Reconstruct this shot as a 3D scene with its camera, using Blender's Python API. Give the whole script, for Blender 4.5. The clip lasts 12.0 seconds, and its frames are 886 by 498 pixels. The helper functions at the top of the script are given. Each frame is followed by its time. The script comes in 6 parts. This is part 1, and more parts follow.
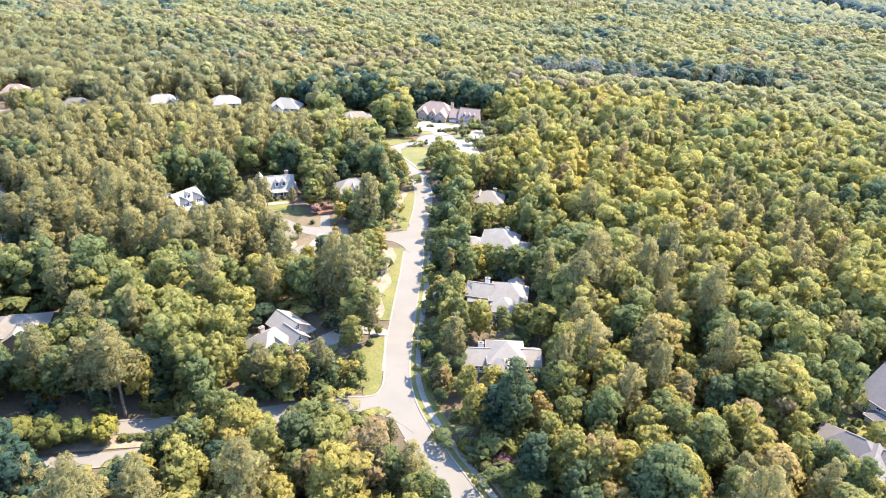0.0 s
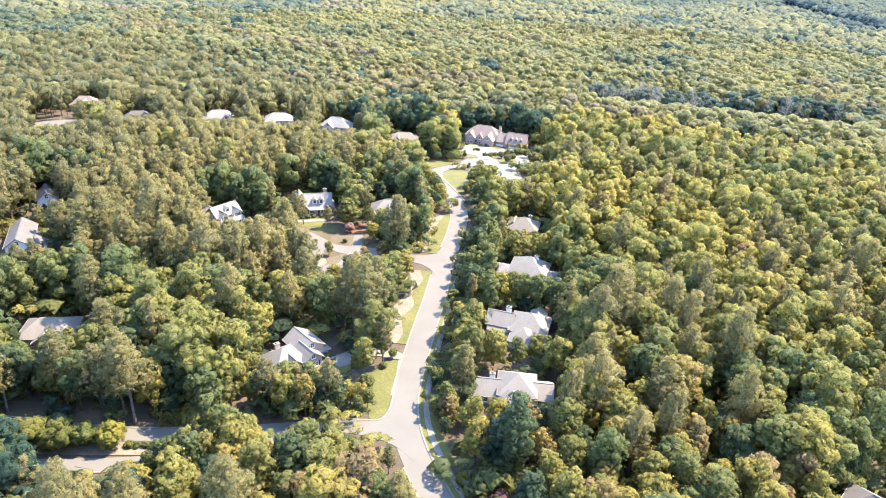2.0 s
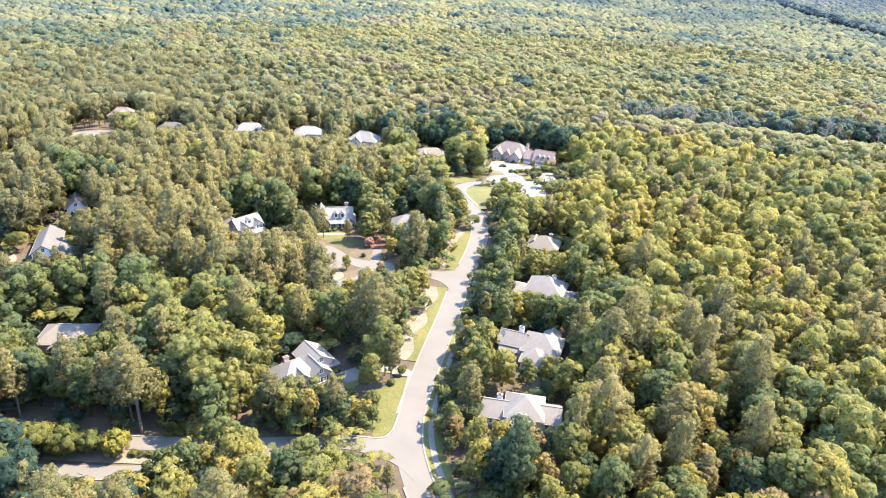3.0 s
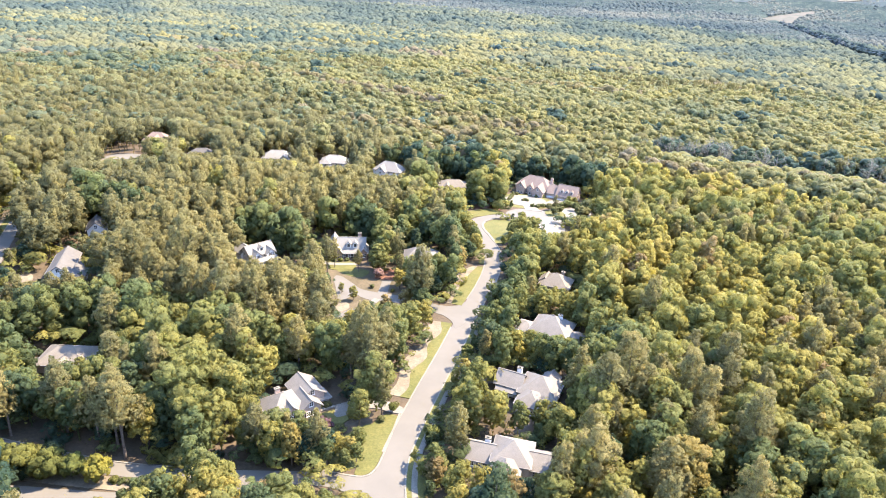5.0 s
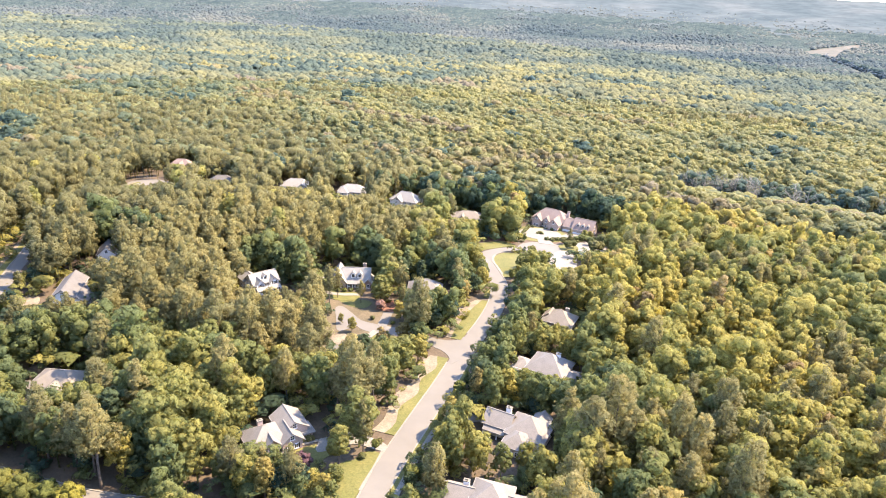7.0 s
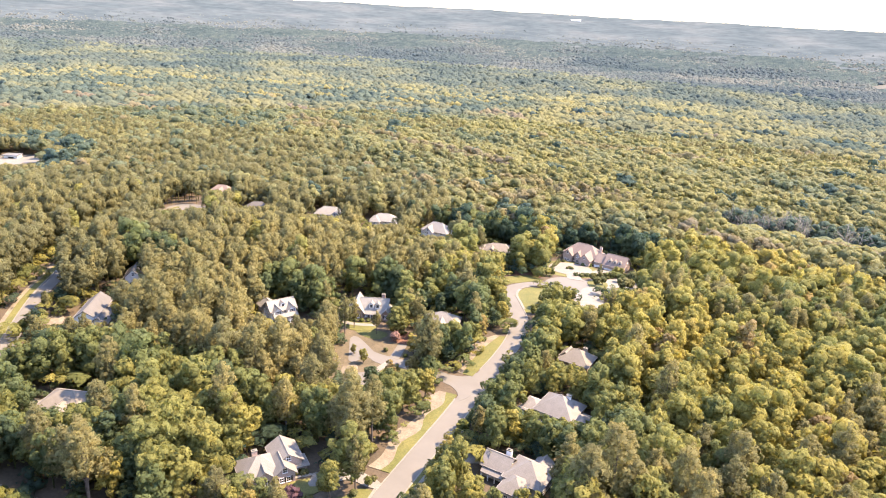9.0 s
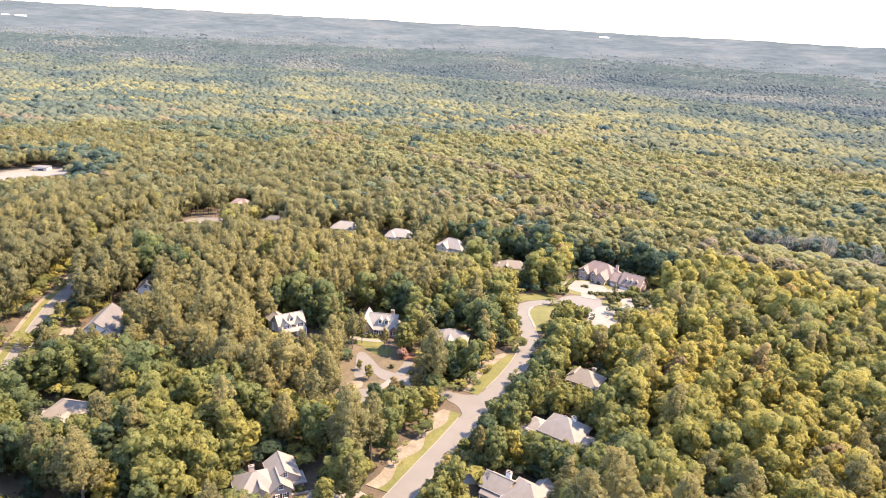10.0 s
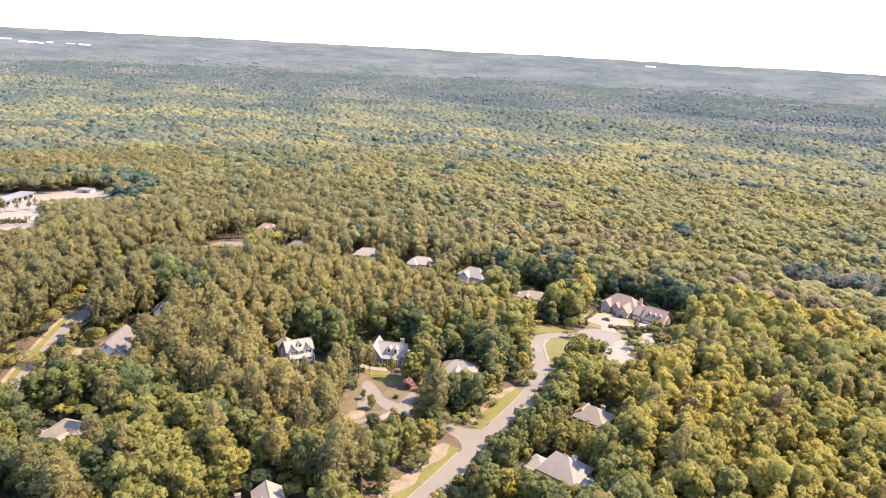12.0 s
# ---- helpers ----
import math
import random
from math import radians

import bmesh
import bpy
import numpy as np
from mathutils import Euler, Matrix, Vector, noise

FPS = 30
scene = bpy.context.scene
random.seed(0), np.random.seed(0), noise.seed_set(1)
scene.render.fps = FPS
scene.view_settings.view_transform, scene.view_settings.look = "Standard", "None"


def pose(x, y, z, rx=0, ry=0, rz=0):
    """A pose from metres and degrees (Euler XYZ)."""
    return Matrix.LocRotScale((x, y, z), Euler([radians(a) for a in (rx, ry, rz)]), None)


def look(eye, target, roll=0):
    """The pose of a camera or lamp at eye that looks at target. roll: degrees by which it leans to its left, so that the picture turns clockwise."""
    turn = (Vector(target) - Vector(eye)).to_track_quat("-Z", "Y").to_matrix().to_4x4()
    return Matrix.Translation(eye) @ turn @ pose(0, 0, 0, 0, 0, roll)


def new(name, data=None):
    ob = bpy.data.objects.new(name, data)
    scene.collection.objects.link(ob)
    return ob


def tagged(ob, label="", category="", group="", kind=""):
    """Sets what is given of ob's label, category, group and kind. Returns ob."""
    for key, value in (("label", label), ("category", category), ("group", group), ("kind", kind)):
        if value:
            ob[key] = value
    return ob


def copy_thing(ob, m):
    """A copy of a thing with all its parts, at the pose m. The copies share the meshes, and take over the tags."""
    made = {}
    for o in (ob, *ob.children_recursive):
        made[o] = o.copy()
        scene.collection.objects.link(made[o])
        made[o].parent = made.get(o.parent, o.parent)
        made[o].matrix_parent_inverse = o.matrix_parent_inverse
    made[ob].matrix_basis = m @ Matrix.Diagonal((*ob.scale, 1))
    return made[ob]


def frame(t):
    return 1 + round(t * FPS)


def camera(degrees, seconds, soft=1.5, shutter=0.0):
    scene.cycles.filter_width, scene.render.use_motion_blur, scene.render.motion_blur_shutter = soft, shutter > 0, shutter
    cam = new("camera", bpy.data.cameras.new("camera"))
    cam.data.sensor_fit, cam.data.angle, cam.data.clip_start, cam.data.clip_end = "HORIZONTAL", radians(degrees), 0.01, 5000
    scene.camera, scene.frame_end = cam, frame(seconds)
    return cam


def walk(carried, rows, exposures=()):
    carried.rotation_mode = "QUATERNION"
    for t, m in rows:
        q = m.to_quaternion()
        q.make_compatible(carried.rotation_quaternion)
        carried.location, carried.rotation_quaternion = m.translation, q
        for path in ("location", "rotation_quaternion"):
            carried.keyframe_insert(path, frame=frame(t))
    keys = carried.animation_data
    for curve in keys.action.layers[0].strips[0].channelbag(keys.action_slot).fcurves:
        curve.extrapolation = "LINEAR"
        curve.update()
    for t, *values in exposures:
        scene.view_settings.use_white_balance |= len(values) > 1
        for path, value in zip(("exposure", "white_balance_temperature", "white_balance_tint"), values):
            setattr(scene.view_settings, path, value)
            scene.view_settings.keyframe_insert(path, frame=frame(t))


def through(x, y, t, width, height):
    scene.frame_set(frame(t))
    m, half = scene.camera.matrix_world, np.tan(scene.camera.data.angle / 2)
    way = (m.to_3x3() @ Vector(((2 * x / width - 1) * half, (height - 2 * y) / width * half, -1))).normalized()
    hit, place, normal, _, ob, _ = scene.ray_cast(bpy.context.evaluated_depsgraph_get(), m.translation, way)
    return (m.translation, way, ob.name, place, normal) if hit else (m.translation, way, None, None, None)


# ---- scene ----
cam = camera(66.0, 12.0, soft=1.0)
PATH = [
    (0, (-37.502, -13.698, 120.285), (-37.35, -11.954, 119.318), 2.8),
    (0.5, (-34.716, -13.405, 120.491), (-34.608, -11.657, 119.525), 2.8),
    (1, (-31.575, -12.982, 120.777), (-31.52, -11.225, 119.822), 2.8),
    (1.5, (-28.442, -12.485, 121.067), (-28.43, -10.719, 120.128), 2.9),
    (2, (-25.355, -11.65, 121.363), (-25.382, -9.875, 120.441), 2.9),
    (2.5, (-22.113, -10.636, 121.642), (-22.203, -8.855, 120.735), 2.9),
    (3, (-18.638, -9.489, 121.843), (-18.771, -7.703, 120.954), 2.8),
    (5, (-6.514, -4.841, 123.475), (-6.773, -3.035, 122.655), 3.1),
    (5.5, (-3.39, -3.706, 123.791), (-3.676, -1.895, 122.99), 3.1),
    (6, (-0.217, -2.352, 124.255), (-0.532, -0.539, 123.471), 3.1),
    (6.5, (3.081, -0.803, 124.805), (2.737, 1.012, 124.038), 3.1),
    (7, (6.392, 0.775, 125.041), (6.019, 2.591, 124.291), 3.1),
    (9, (19.281, 7.848, 126.261), (18.749, 9.652, 125.582), 3.1),
    (9.5, (22.392, 9.7, 126.47), (21.821, 11.499, 125.81), 3.0),
    (10, (25.464, 11.629, 126.611), (24.853, 13.423, 125.97), 3.1),
    (10.5, (28.536, 13.524, 126.831), (27.886, 15.31, 126.207), 3.1),
    (11, (31.584, 15.597, 127.019), (30.898, 17.375, 126.412), 3.0),
    (11.5, (34.457, 17.507, 127.355), (33.742, 19.279, 126.764), 3.1),
    (12, (37.321, 19.567, 127.552), (36.58, 21.334, 126.979), 3.1),
]
walk(cam, [(t, look(eye, target, roll)) for t, eye, target, roll in PATH],
     [(0, 3.46, 6750, 18), (5, 3.39, 7000, 21), (9, 3.24, 7850, 28), (12, 2.98, 7900, 29)])

# ---------------------------------------------------------------- light
world = bpy.data.worlds.new("sky")
scene.world = world
world.use_nodes = True
wn = world.node_tree.nodes
wn.clear()
SUN_AZ, SUN_EL = 61.0, 53.0
sky = wn.new("ShaderNodeTexSky")
sky.sky_type = "NISHITA"
sky.sun_disc = False
sky.sun_elevation, sky.sun_rotation = radians(SUN_EL), radians(SUN_AZ)
sky.altitude, sky.air_density, sky.dust_density, sky.ozone_density = 100, 1.0, 0.05, 3.2
wbg = wn.new("ShaderNodeBackground")
wbg.inputs["Strength"].default_value = 0.15
wout = wn.new("ShaderNodeOutputWorld")
world.node_tree.links.new(sky.outputs[0], wbg.inputs[0])
world.node_tree.links.new(wbg.outputs[0], wout.inputs[0])

sun_data = bpy.data.lights.new("sun", "SUN")
sun_data.energy, sun_data.angle, sun_data.color = 2.55, radians(0.6), (1.0, 0.885, 0.68)
sun = new("sun", sun_data)
sun.matrix_world = look((0, 0, 0), (-math.sin(radians(SUN_AZ)) * math.cos(radians(SUN_EL)),
                                    -math.cos(radians(SUN_AZ)) * math.cos(radians(SUN_EL)), -math.sin(radians(SUN_EL))))

# ---------------------------------------------------------------- land
LAND_R = [0, 140, 220, 310, 400, 520, 620, 850, 1200, 1800, 2700, 3400, 4900]
LAND_Z = [0, 0, -5, -8, -17, -31, -47, -53, -65, -86, -92, -52, 84]


def land(x, y):
    """Height of the ground: it falls away from the estate and rises again to the far skyline."""
    x, y = np.asarray(x, float), np.asarray(y, float)
    r = np.hypot(x, y)
    return np.interp(r, LAND_R, LAND_Z) + 0.08 * np.clip(-x - 80, 0, 190) * np.clip((1200 - r) / 400, 0, 1)


def land_at(x, y):
    return float(land(x, y))


# ---------------------------------------------------------------- materials
def material(name, rough=0.8):
    m = bpy.data.materials.new(name)
    m.use_nodes = True
    nt = m.node_tree
    b = nt.nodes["Principled BSDF"]
    b.inputs["Roughness"].default_value = rough
    b.inputs["Specular IOR Level"].default_value = 0.3
    return m, nt, b


def ramp(nt, stops, source):
    n = nt.nodes.new("ShaderNodeValToRGB")
    e = n.color_ramp.elements
    while len(e) < len(stops):
        e.new(0.5)
    for k, (p, c) in enumerate(stops):
        e[k].position, e[k].color = p, (*c, 1)
    nt.links.new(source, n.inputs[0])
    return n.outputs[0]


def noise_tex(nt, scale, detail=4, rough=0.6, coords="Object"):
    tc = nt.nodes.new("ShaderNodeNewGeometry") if coords == "World" else nt.nodes.new("ShaderNodeTexCoord")
    n = nt.nodes.new("ShaderNodeTexNoise")
    n.inputs["Scale"].default_value, n.inputs["Detail"].default_value, n.inputs["Roughness"].default_value = scale, detail, rough
    nt.links.new(tc.outputs["Position"] if coords == "World" else tc.outputs["Object"], n.inputs["Vector"])
    return n.outputs["Fac"]


def blend(nt, a, b, fac, how="MIX"):
    n = nt.nodes.new("ShaderNodeMix")
    n.data_type, n.blend_type = "RGBA", how
    for sock, v in ((n.inputs[0], fac), (n.inputs[6], a), (n.inputs[7], b)):
        if isinstance(v, (int, float)):
            sock.default_value = v
        elif isinstance(v, tuple):
            sock.default_value = (*v, 1)
        else:
            nt.links.new(v, sock)
    return n.outputs[2]


def calc(nt, op, a, b=0.0):
    n = nt.nodes.new("ShaderNodeMath")
    n.operation = op
    for sock, v in zip(n.inputs, (a, b)):
        if isinstance(v, (int, float)):
            sock.default_value = v
        else:
            nt.links.new(v, sock)
    return n.outputs[0]


def bump(nt, bsdf, height, strength, dist):
    n = nt.nodes.new("ShaderNodeBump")
    n.inputs["Strength"].default_value, n.inputs["Distance"].default_value = strength, dist
    nt.links.new(height, n.inputs["Height"])
    nt.links.new(n.outputs[0], bsdf.inputs["Normal"])


def surface(name, dark, light, scale, rough=0.85, fine=0.0, coords="World", relief=0.0):
    """Two-scale mottled surface."""
    m, nt, b = material(name, rough)
    c = ramp(nt, [(0.32, dark), (0.68, light)], noise_tex(nt, scale, 5, 0.65, coords))
    if fine:
        g = noise_tex(nt, fine, 3, 0.7, coords)
        c = blend(nt, c, ramp(nt, [(0.3, (0.55, 0.55, 0.55)), (0.7, (1.3, 1.3, 1.3))], g), 0.6, "MULTIPLY")
        if relief:
            bump(nt, b, g, 0.6, relief)
    nt.links.new(c, b.inputs["Base Color"])
    return m


def leaf_material(name, stops, by_object, through=0.26, fine=3.0, patch_size=0.012, gloss=0.12, patchy=0.7, speck=1.0, gaps=0.0, west=0.0, tuft=0.85):
    """Foliage whose hue varies from tree to tree and whose value varies from tuft to tuft."""
    m, nt, b = material(name, 0.75)
    b.inputs["Specular IOR Level"].default_value = gloss
    if by_object:
        t = nt.nodes.new("ShaderNodeObjectInfo").outputs["Random"]
    else:
        a = nt.nodes.new("ShaderNodeAttribute")
        a.attribute_name = "tint"
        t = a.outputs["Fac"]
    t = calc(nt, "ADD", t, calc(nt, "MULTIPLY", calc(nt, "SUBTRACT", noise_tex(nt, patch_size, 3, 0.6, "World"), 0.5), patchy))
    # Westwards the tint drops: darker green trees, plus shading put into the colour.
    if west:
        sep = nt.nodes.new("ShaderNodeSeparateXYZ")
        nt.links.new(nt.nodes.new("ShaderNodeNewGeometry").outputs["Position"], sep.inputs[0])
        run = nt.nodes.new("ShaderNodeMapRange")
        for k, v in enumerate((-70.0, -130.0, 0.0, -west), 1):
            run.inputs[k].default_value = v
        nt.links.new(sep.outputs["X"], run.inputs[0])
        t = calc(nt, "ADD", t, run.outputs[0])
    c = ramp(nt, stops, t)
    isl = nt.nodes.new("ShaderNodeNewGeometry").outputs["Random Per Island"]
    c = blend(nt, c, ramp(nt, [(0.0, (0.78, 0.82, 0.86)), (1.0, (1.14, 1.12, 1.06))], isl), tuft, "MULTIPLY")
    # Grain: darker and cooler in the bump's hollows, lighter and warmer on tips.
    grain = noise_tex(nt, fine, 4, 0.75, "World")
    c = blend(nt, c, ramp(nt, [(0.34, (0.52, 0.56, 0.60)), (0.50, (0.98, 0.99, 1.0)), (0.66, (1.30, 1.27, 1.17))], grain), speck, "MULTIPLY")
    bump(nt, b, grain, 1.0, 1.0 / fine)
    nt.links.new(c, b.inputs["Base Color"])
    tr = nt.nodes.new("ShaderNodeBsdfTranslucent")
    nt.links.new(blend(nt, c, (1.15, 1.12, 0.82), 1.0, "MULTIPLY"), tr.inputs["Color"])
    mix = nt.nodes.new("ShaderNodeMixShader")
    mix.inputs[0].default_value = through
    nt.links.new(b.outputs[0], mix.inputs[1])
    nt.links.new(tr.outputs[0], mix.inputs[2])
    last = mix.outputs[0]
    if gaps:
        hole = calc(nt, "GREATER_THAN", noise_tex(nt, 0.55 * fine, 4, 0.8, "World"), gaps)
        cut = nt.nodes.new("ShaderNodeMixShader")
        nt.links.new(hole, cut.inputs[0])
        nt.links.new(nt.nodes.new("ShaderNodeBsdfTransparent").outputs[0], cut.inputs[1])
        nt.links.new(last, cut.inputs[2])
        last = cut.outputs[0]
    nt.links.new(last, nt.nodes["Material Output"].inputs["Surface"])
    return m


BROAD = [(0.0, (0.030, 0.057, 0.039)), (0.20, (0.089, 0.111, 0.043)), (0.42, (0.160, 0.158, 0.049)), (0.66, (0.205, 0.186, 0.052)),
         (0.84, (0.228, 0.193, 0.051)), (0.93, (0.210, 0.160, 0.059)), (1.0, (0.189, 0.139, 0.068))]
# Broadleaf hues with extra blue: some haze mixed into the outer woods.
OUTER_HAZED = [(0.0, (0.044, 0.078, 0.064)), (0.14, (0.092, 0.116, 0.068)), (0.36, (0.146, 0.150, 0.070)), (0.62, (0.172, 0.167, 0.066)),
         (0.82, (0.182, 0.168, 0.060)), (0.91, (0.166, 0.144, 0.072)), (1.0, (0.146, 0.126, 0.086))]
PINE = [(0.0, (0.106, 0.103, 0.048)), (0.5, (0.143, 0.129, 0.053)), (1.0, (0.172, 0.148, 0.060))]
# Far pines: distance haze is put into these bluish base colours.
HAZE_BLUE = [(0.0, (0.030, 0.046, 0.048)), (0.30, (0.044, 0.062, 0.060)), (0.60, (0.058, 0.075, 0.068)), (1.0, (0.086, 0.098, 0.076))]
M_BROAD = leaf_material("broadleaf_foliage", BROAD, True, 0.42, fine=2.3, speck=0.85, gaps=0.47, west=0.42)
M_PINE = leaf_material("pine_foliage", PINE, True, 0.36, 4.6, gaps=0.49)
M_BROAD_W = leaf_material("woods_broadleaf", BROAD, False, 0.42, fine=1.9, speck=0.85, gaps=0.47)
M_OUTER_W = leaf_material("outer_woods_broadleaf", OUTER_HAZED, False, 0.40, 0.8, patchy=0.4, speck=0.5, gaps=0.45, tuft=0.3)
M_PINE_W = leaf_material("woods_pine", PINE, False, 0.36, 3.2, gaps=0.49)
M_HAZE_BLUE_W = leaf_material("far_woods", HAZE_BLUE, False, 0.0, 0.16, 0.0036, 0.0, 0.7, speck=0.9, tuft=0.5)
# Farther mixed woods, shifted to teal so the colour carries haze.
HAZE_MIX = [(0.0, (0.040, 0.062, 0.062)), (0.35, (0.064, 0.084, 0.072)), (0.70, (0.100, 0.112, 0.076)), (1.0, (0.138, 0.140, 0.076))]
M_HAZE_MIX_W = leaf_material("far_mixed_woods", HAZE_MIX, False, 0.15, 0.45, 0.008, 0.0, 0.5, speck=0.7, tuft=0.5)
# The outer stops again, bluer still, for the haze farther out.
M_YELL_HAZE_W = leaf_material("far_broadleaf", [(p, (0.90 * r, 0.91 * g, 1.15 * b)) for p, (r, g, b) in OUTER_HAZED], False, 0.25, 0.45, 0.008, 0.0, 0.3, speck=0.45, tuft=0.25)
# Farthest crowns: haze as a pale blue-green base colour.
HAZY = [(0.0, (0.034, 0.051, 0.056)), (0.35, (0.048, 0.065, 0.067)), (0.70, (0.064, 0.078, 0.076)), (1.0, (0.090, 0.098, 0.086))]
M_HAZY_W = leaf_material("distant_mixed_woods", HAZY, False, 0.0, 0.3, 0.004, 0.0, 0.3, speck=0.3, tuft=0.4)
# Backdrop woods: the blue-grey is haze painted into the base colour.
M_FAR_HAZE, _nt, _b = material("distant_country", 1.0)
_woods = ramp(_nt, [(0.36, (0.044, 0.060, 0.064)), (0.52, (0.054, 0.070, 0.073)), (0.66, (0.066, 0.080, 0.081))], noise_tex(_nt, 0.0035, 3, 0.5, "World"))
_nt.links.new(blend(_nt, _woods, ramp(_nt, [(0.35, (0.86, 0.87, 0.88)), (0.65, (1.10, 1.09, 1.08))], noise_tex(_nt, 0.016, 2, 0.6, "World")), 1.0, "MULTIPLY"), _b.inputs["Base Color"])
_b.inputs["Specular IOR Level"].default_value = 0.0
M_BARK = surface("bark", (0.056, 0.043, 0.034), (0.124, 0.099, 0.077), 1.2, 0.95, 8.0)
M_DEAD = surface("bare_grey_wood", (0.170, 0.156, 0.128), (0.240, 0.218, 0.180), 0.6, 0.95, 6.0)
M_SOIL = surface("forest_floor", (0.040, 0.033, 0.020), (0.078, 0.057, 0.036), 0.05, 0.95, 1.1, relief=0.2)
M_ROAD = surface("worn_asphalt", (0.090, 0.086, 0.074), (0.103, 0.098, 0.084), 0.10, 0.9, 0.0)
_nt = M_ROAD.node_tree
_g = noise_tex(_nt, 6.0, 3, 0.7, "World")
bump(_nt, _nt.nodes["Principled BSDF"], _g, 0.5, 0.01)
M_GUTTER = surface("pale_gutter_paint", (0.170, 0.162, 0.146), (0.202, 0.193, 0.173), 0.5, 0.5)
M_CONC = surface("pale_concrete", (0.119, 0.112, 0.092), (0.148, 0.140, 0.116), 0.3, 0.85, 3.0, relief=0.01)
M_LAWN = surface("dry_lawn", (0.060, 0.066, 0.017), (0.096, 0.090, 0.027), 0.10, 0.95, 1.6, relief=0.05)
M_SAND = surface("bare_sandy_verge", (0.106, 0.088, 0.060), (0.158, 0.134, 0.096), 0.22, 0.95, 1.5, relief=0.04)
M_LITTER = surface("needle_litter", (0.050, 0.042, 0.022), (0.088, 0.070, 0.042), 0.14, 0.95, 1.4, relief=0.05)
M_CLAY = surface("red_mulch", (0.083, 0.034, 0.021), (0.125, 0.066, 0.042), 0.3, 0.95, 2.0, relief=0.04)
M_SCRUB = surface("cut_scrub", (0.034, 0.038, 0.024), (0.074, 0.065, 0.047), 0.02, 0.95, 0.2)
M_WHITE = surface("white_trim_paint", (0.581, 0.573, 0.556), (0.667, 0.658, 0.641), 0.5, 0.5)
M_DARKTRIM = surface("dark_shutter_paint", (0.015, 0.014, 0.015), (0.025, 0.022, 0.022), 1.0, 0.6)
M_METAL = surface("galvanised_steel", (0.090, 0.096, 0.098), (0.130, 0.134, 0.134), 0.5, 0.5)


def roof_material(name, dark, light):
    """Asphalt shingles: courses as fine relief, mottled granules."""
    m, nt, b = material(name, 0.9)
    c = ramp(nt, [(0.3, dark), (0.7, light)], noise_tex(nt, 0.45, 5, 0.7))
    g = noise_tex(nt, 5.0, 3, 0.7)
    c = blend(nt, c, ramp(nt, [(0.3, (0.72, 0.72, 0.72)), (0.7, (1.18, 1.18, 1.18))], g), 0.7, "MULTIPLY")
    w = nt.nodes.new("ShaderNodeTexWave")
    w.wave_type, w.bands_direction = "BANDS", "Z"
    w.inputs["Scale"].default_value, w.inputs["Distortion"].default_value = 4.5, 0.8
    tc = nt.nodes.new("ShaderNodeTexCoord")
    nt.links.new(tc.outputs["Object"], w.inputs["Vector"])
    c = blend(nt, c, ramp(nt, [(0.0, (0.88, 0.88, 0.88)), (0.3, (1.03, 1.03, 1.03))], w.outputs["Fac"]), 0.5, "MULTIPLY")
    bump(nt, b, w.outputs["Fac"], 0.25, 0.02)
    nt.links.new(c, b.inputs["Base Color"])
    return m


def brick_material(name, a, bcol, mortar):
    m, nt, b = material(name, 0.9)
    t = nt.nodes.new("ShaderNodeTexBrick")
    t.inputs["Color1"].default_value, t.inputs["Color2"].default_value, t.inputs["Mortar"].default_value = (*a, 1), (*bcol, 1), (*mortar, 1)
    t.inputs["Scale"].default_value = 4.0
    tc = nt.nodes.new("ShaderNodeTexCoord")
    mp = nt.nodes.new("ShaderNodeMapping")
    mp.inputs["Rotation"].default_value = (radians(90), 0, radians(20))
    nt.links.new(tc.outputs["Object"], mp.inputs[0])
    nt.links.new(mp.outputs[0], t.inputs["Vector"])
    nt.links.new(t.outputs["Color"], b.inputs["Base Color"])
    return m


R_GREY = roof_material("grey_shingles", (0.071, 0.070, 0.065), (0.097, 0.094, 0.087))
R_PALE = roof_material("pale_shingles", (0.128, 0.120, 0.106), (0.160, 0.150, 0.132))
R_WHITE = roof_material("whitish_shingles", (0.147, 0.143, 0.127), (0.182, 0.177, 0.156))
R_PINK = roof_material("pinkish_shingles", (0.132, 0.100, 0.086), (0.166, 0.130, 0.107))
R_TAN = roof_material("tan_shingles", (0.125, 0.111, 0.090), (0.153, 0.138, 0.112))
R_DARK = roof_material("slate_grey_shingles", (0.066, 0.064, 0.063), (0.094, 0.089, 0.086))
W_BRICK = brick_material("red_brick", (0.185, 0.115, 0.088), (0.235, 0.160, 0.125), (0.26, 0.235, 0.21))
W_ROSE = brick_material("rose_brick", (0.30, 0.21, 0.17), (0.37, 0.27, 0.22), (0.40, 0.36, 0.32))
W_TANB = brick_material("tan_brick", (0.189, 0.144, 0.109), (0.228, 0.178, 0.139), (0.248, 0.228, 0.198))
W_WHITE = surface("white_siding", (0.52, 0.50, 0.46), (0.60, 0.585, 0.55), 0.6, 0.6, coords="Object")
W_BEIGE = surface("beige_siding", (0.40, 0.37, 0.32), (0.47, 0.44, 0.39), 0.6, 0.6, coords="Object")
M_GLASS, _nt, _b = material("window_glass", 0.08)
_b.inputs["Base Color"].default_value = (0.025, 0.03, 0.035, 1)
_b.inputs["Specular IOR Level"].default_value = 0.6


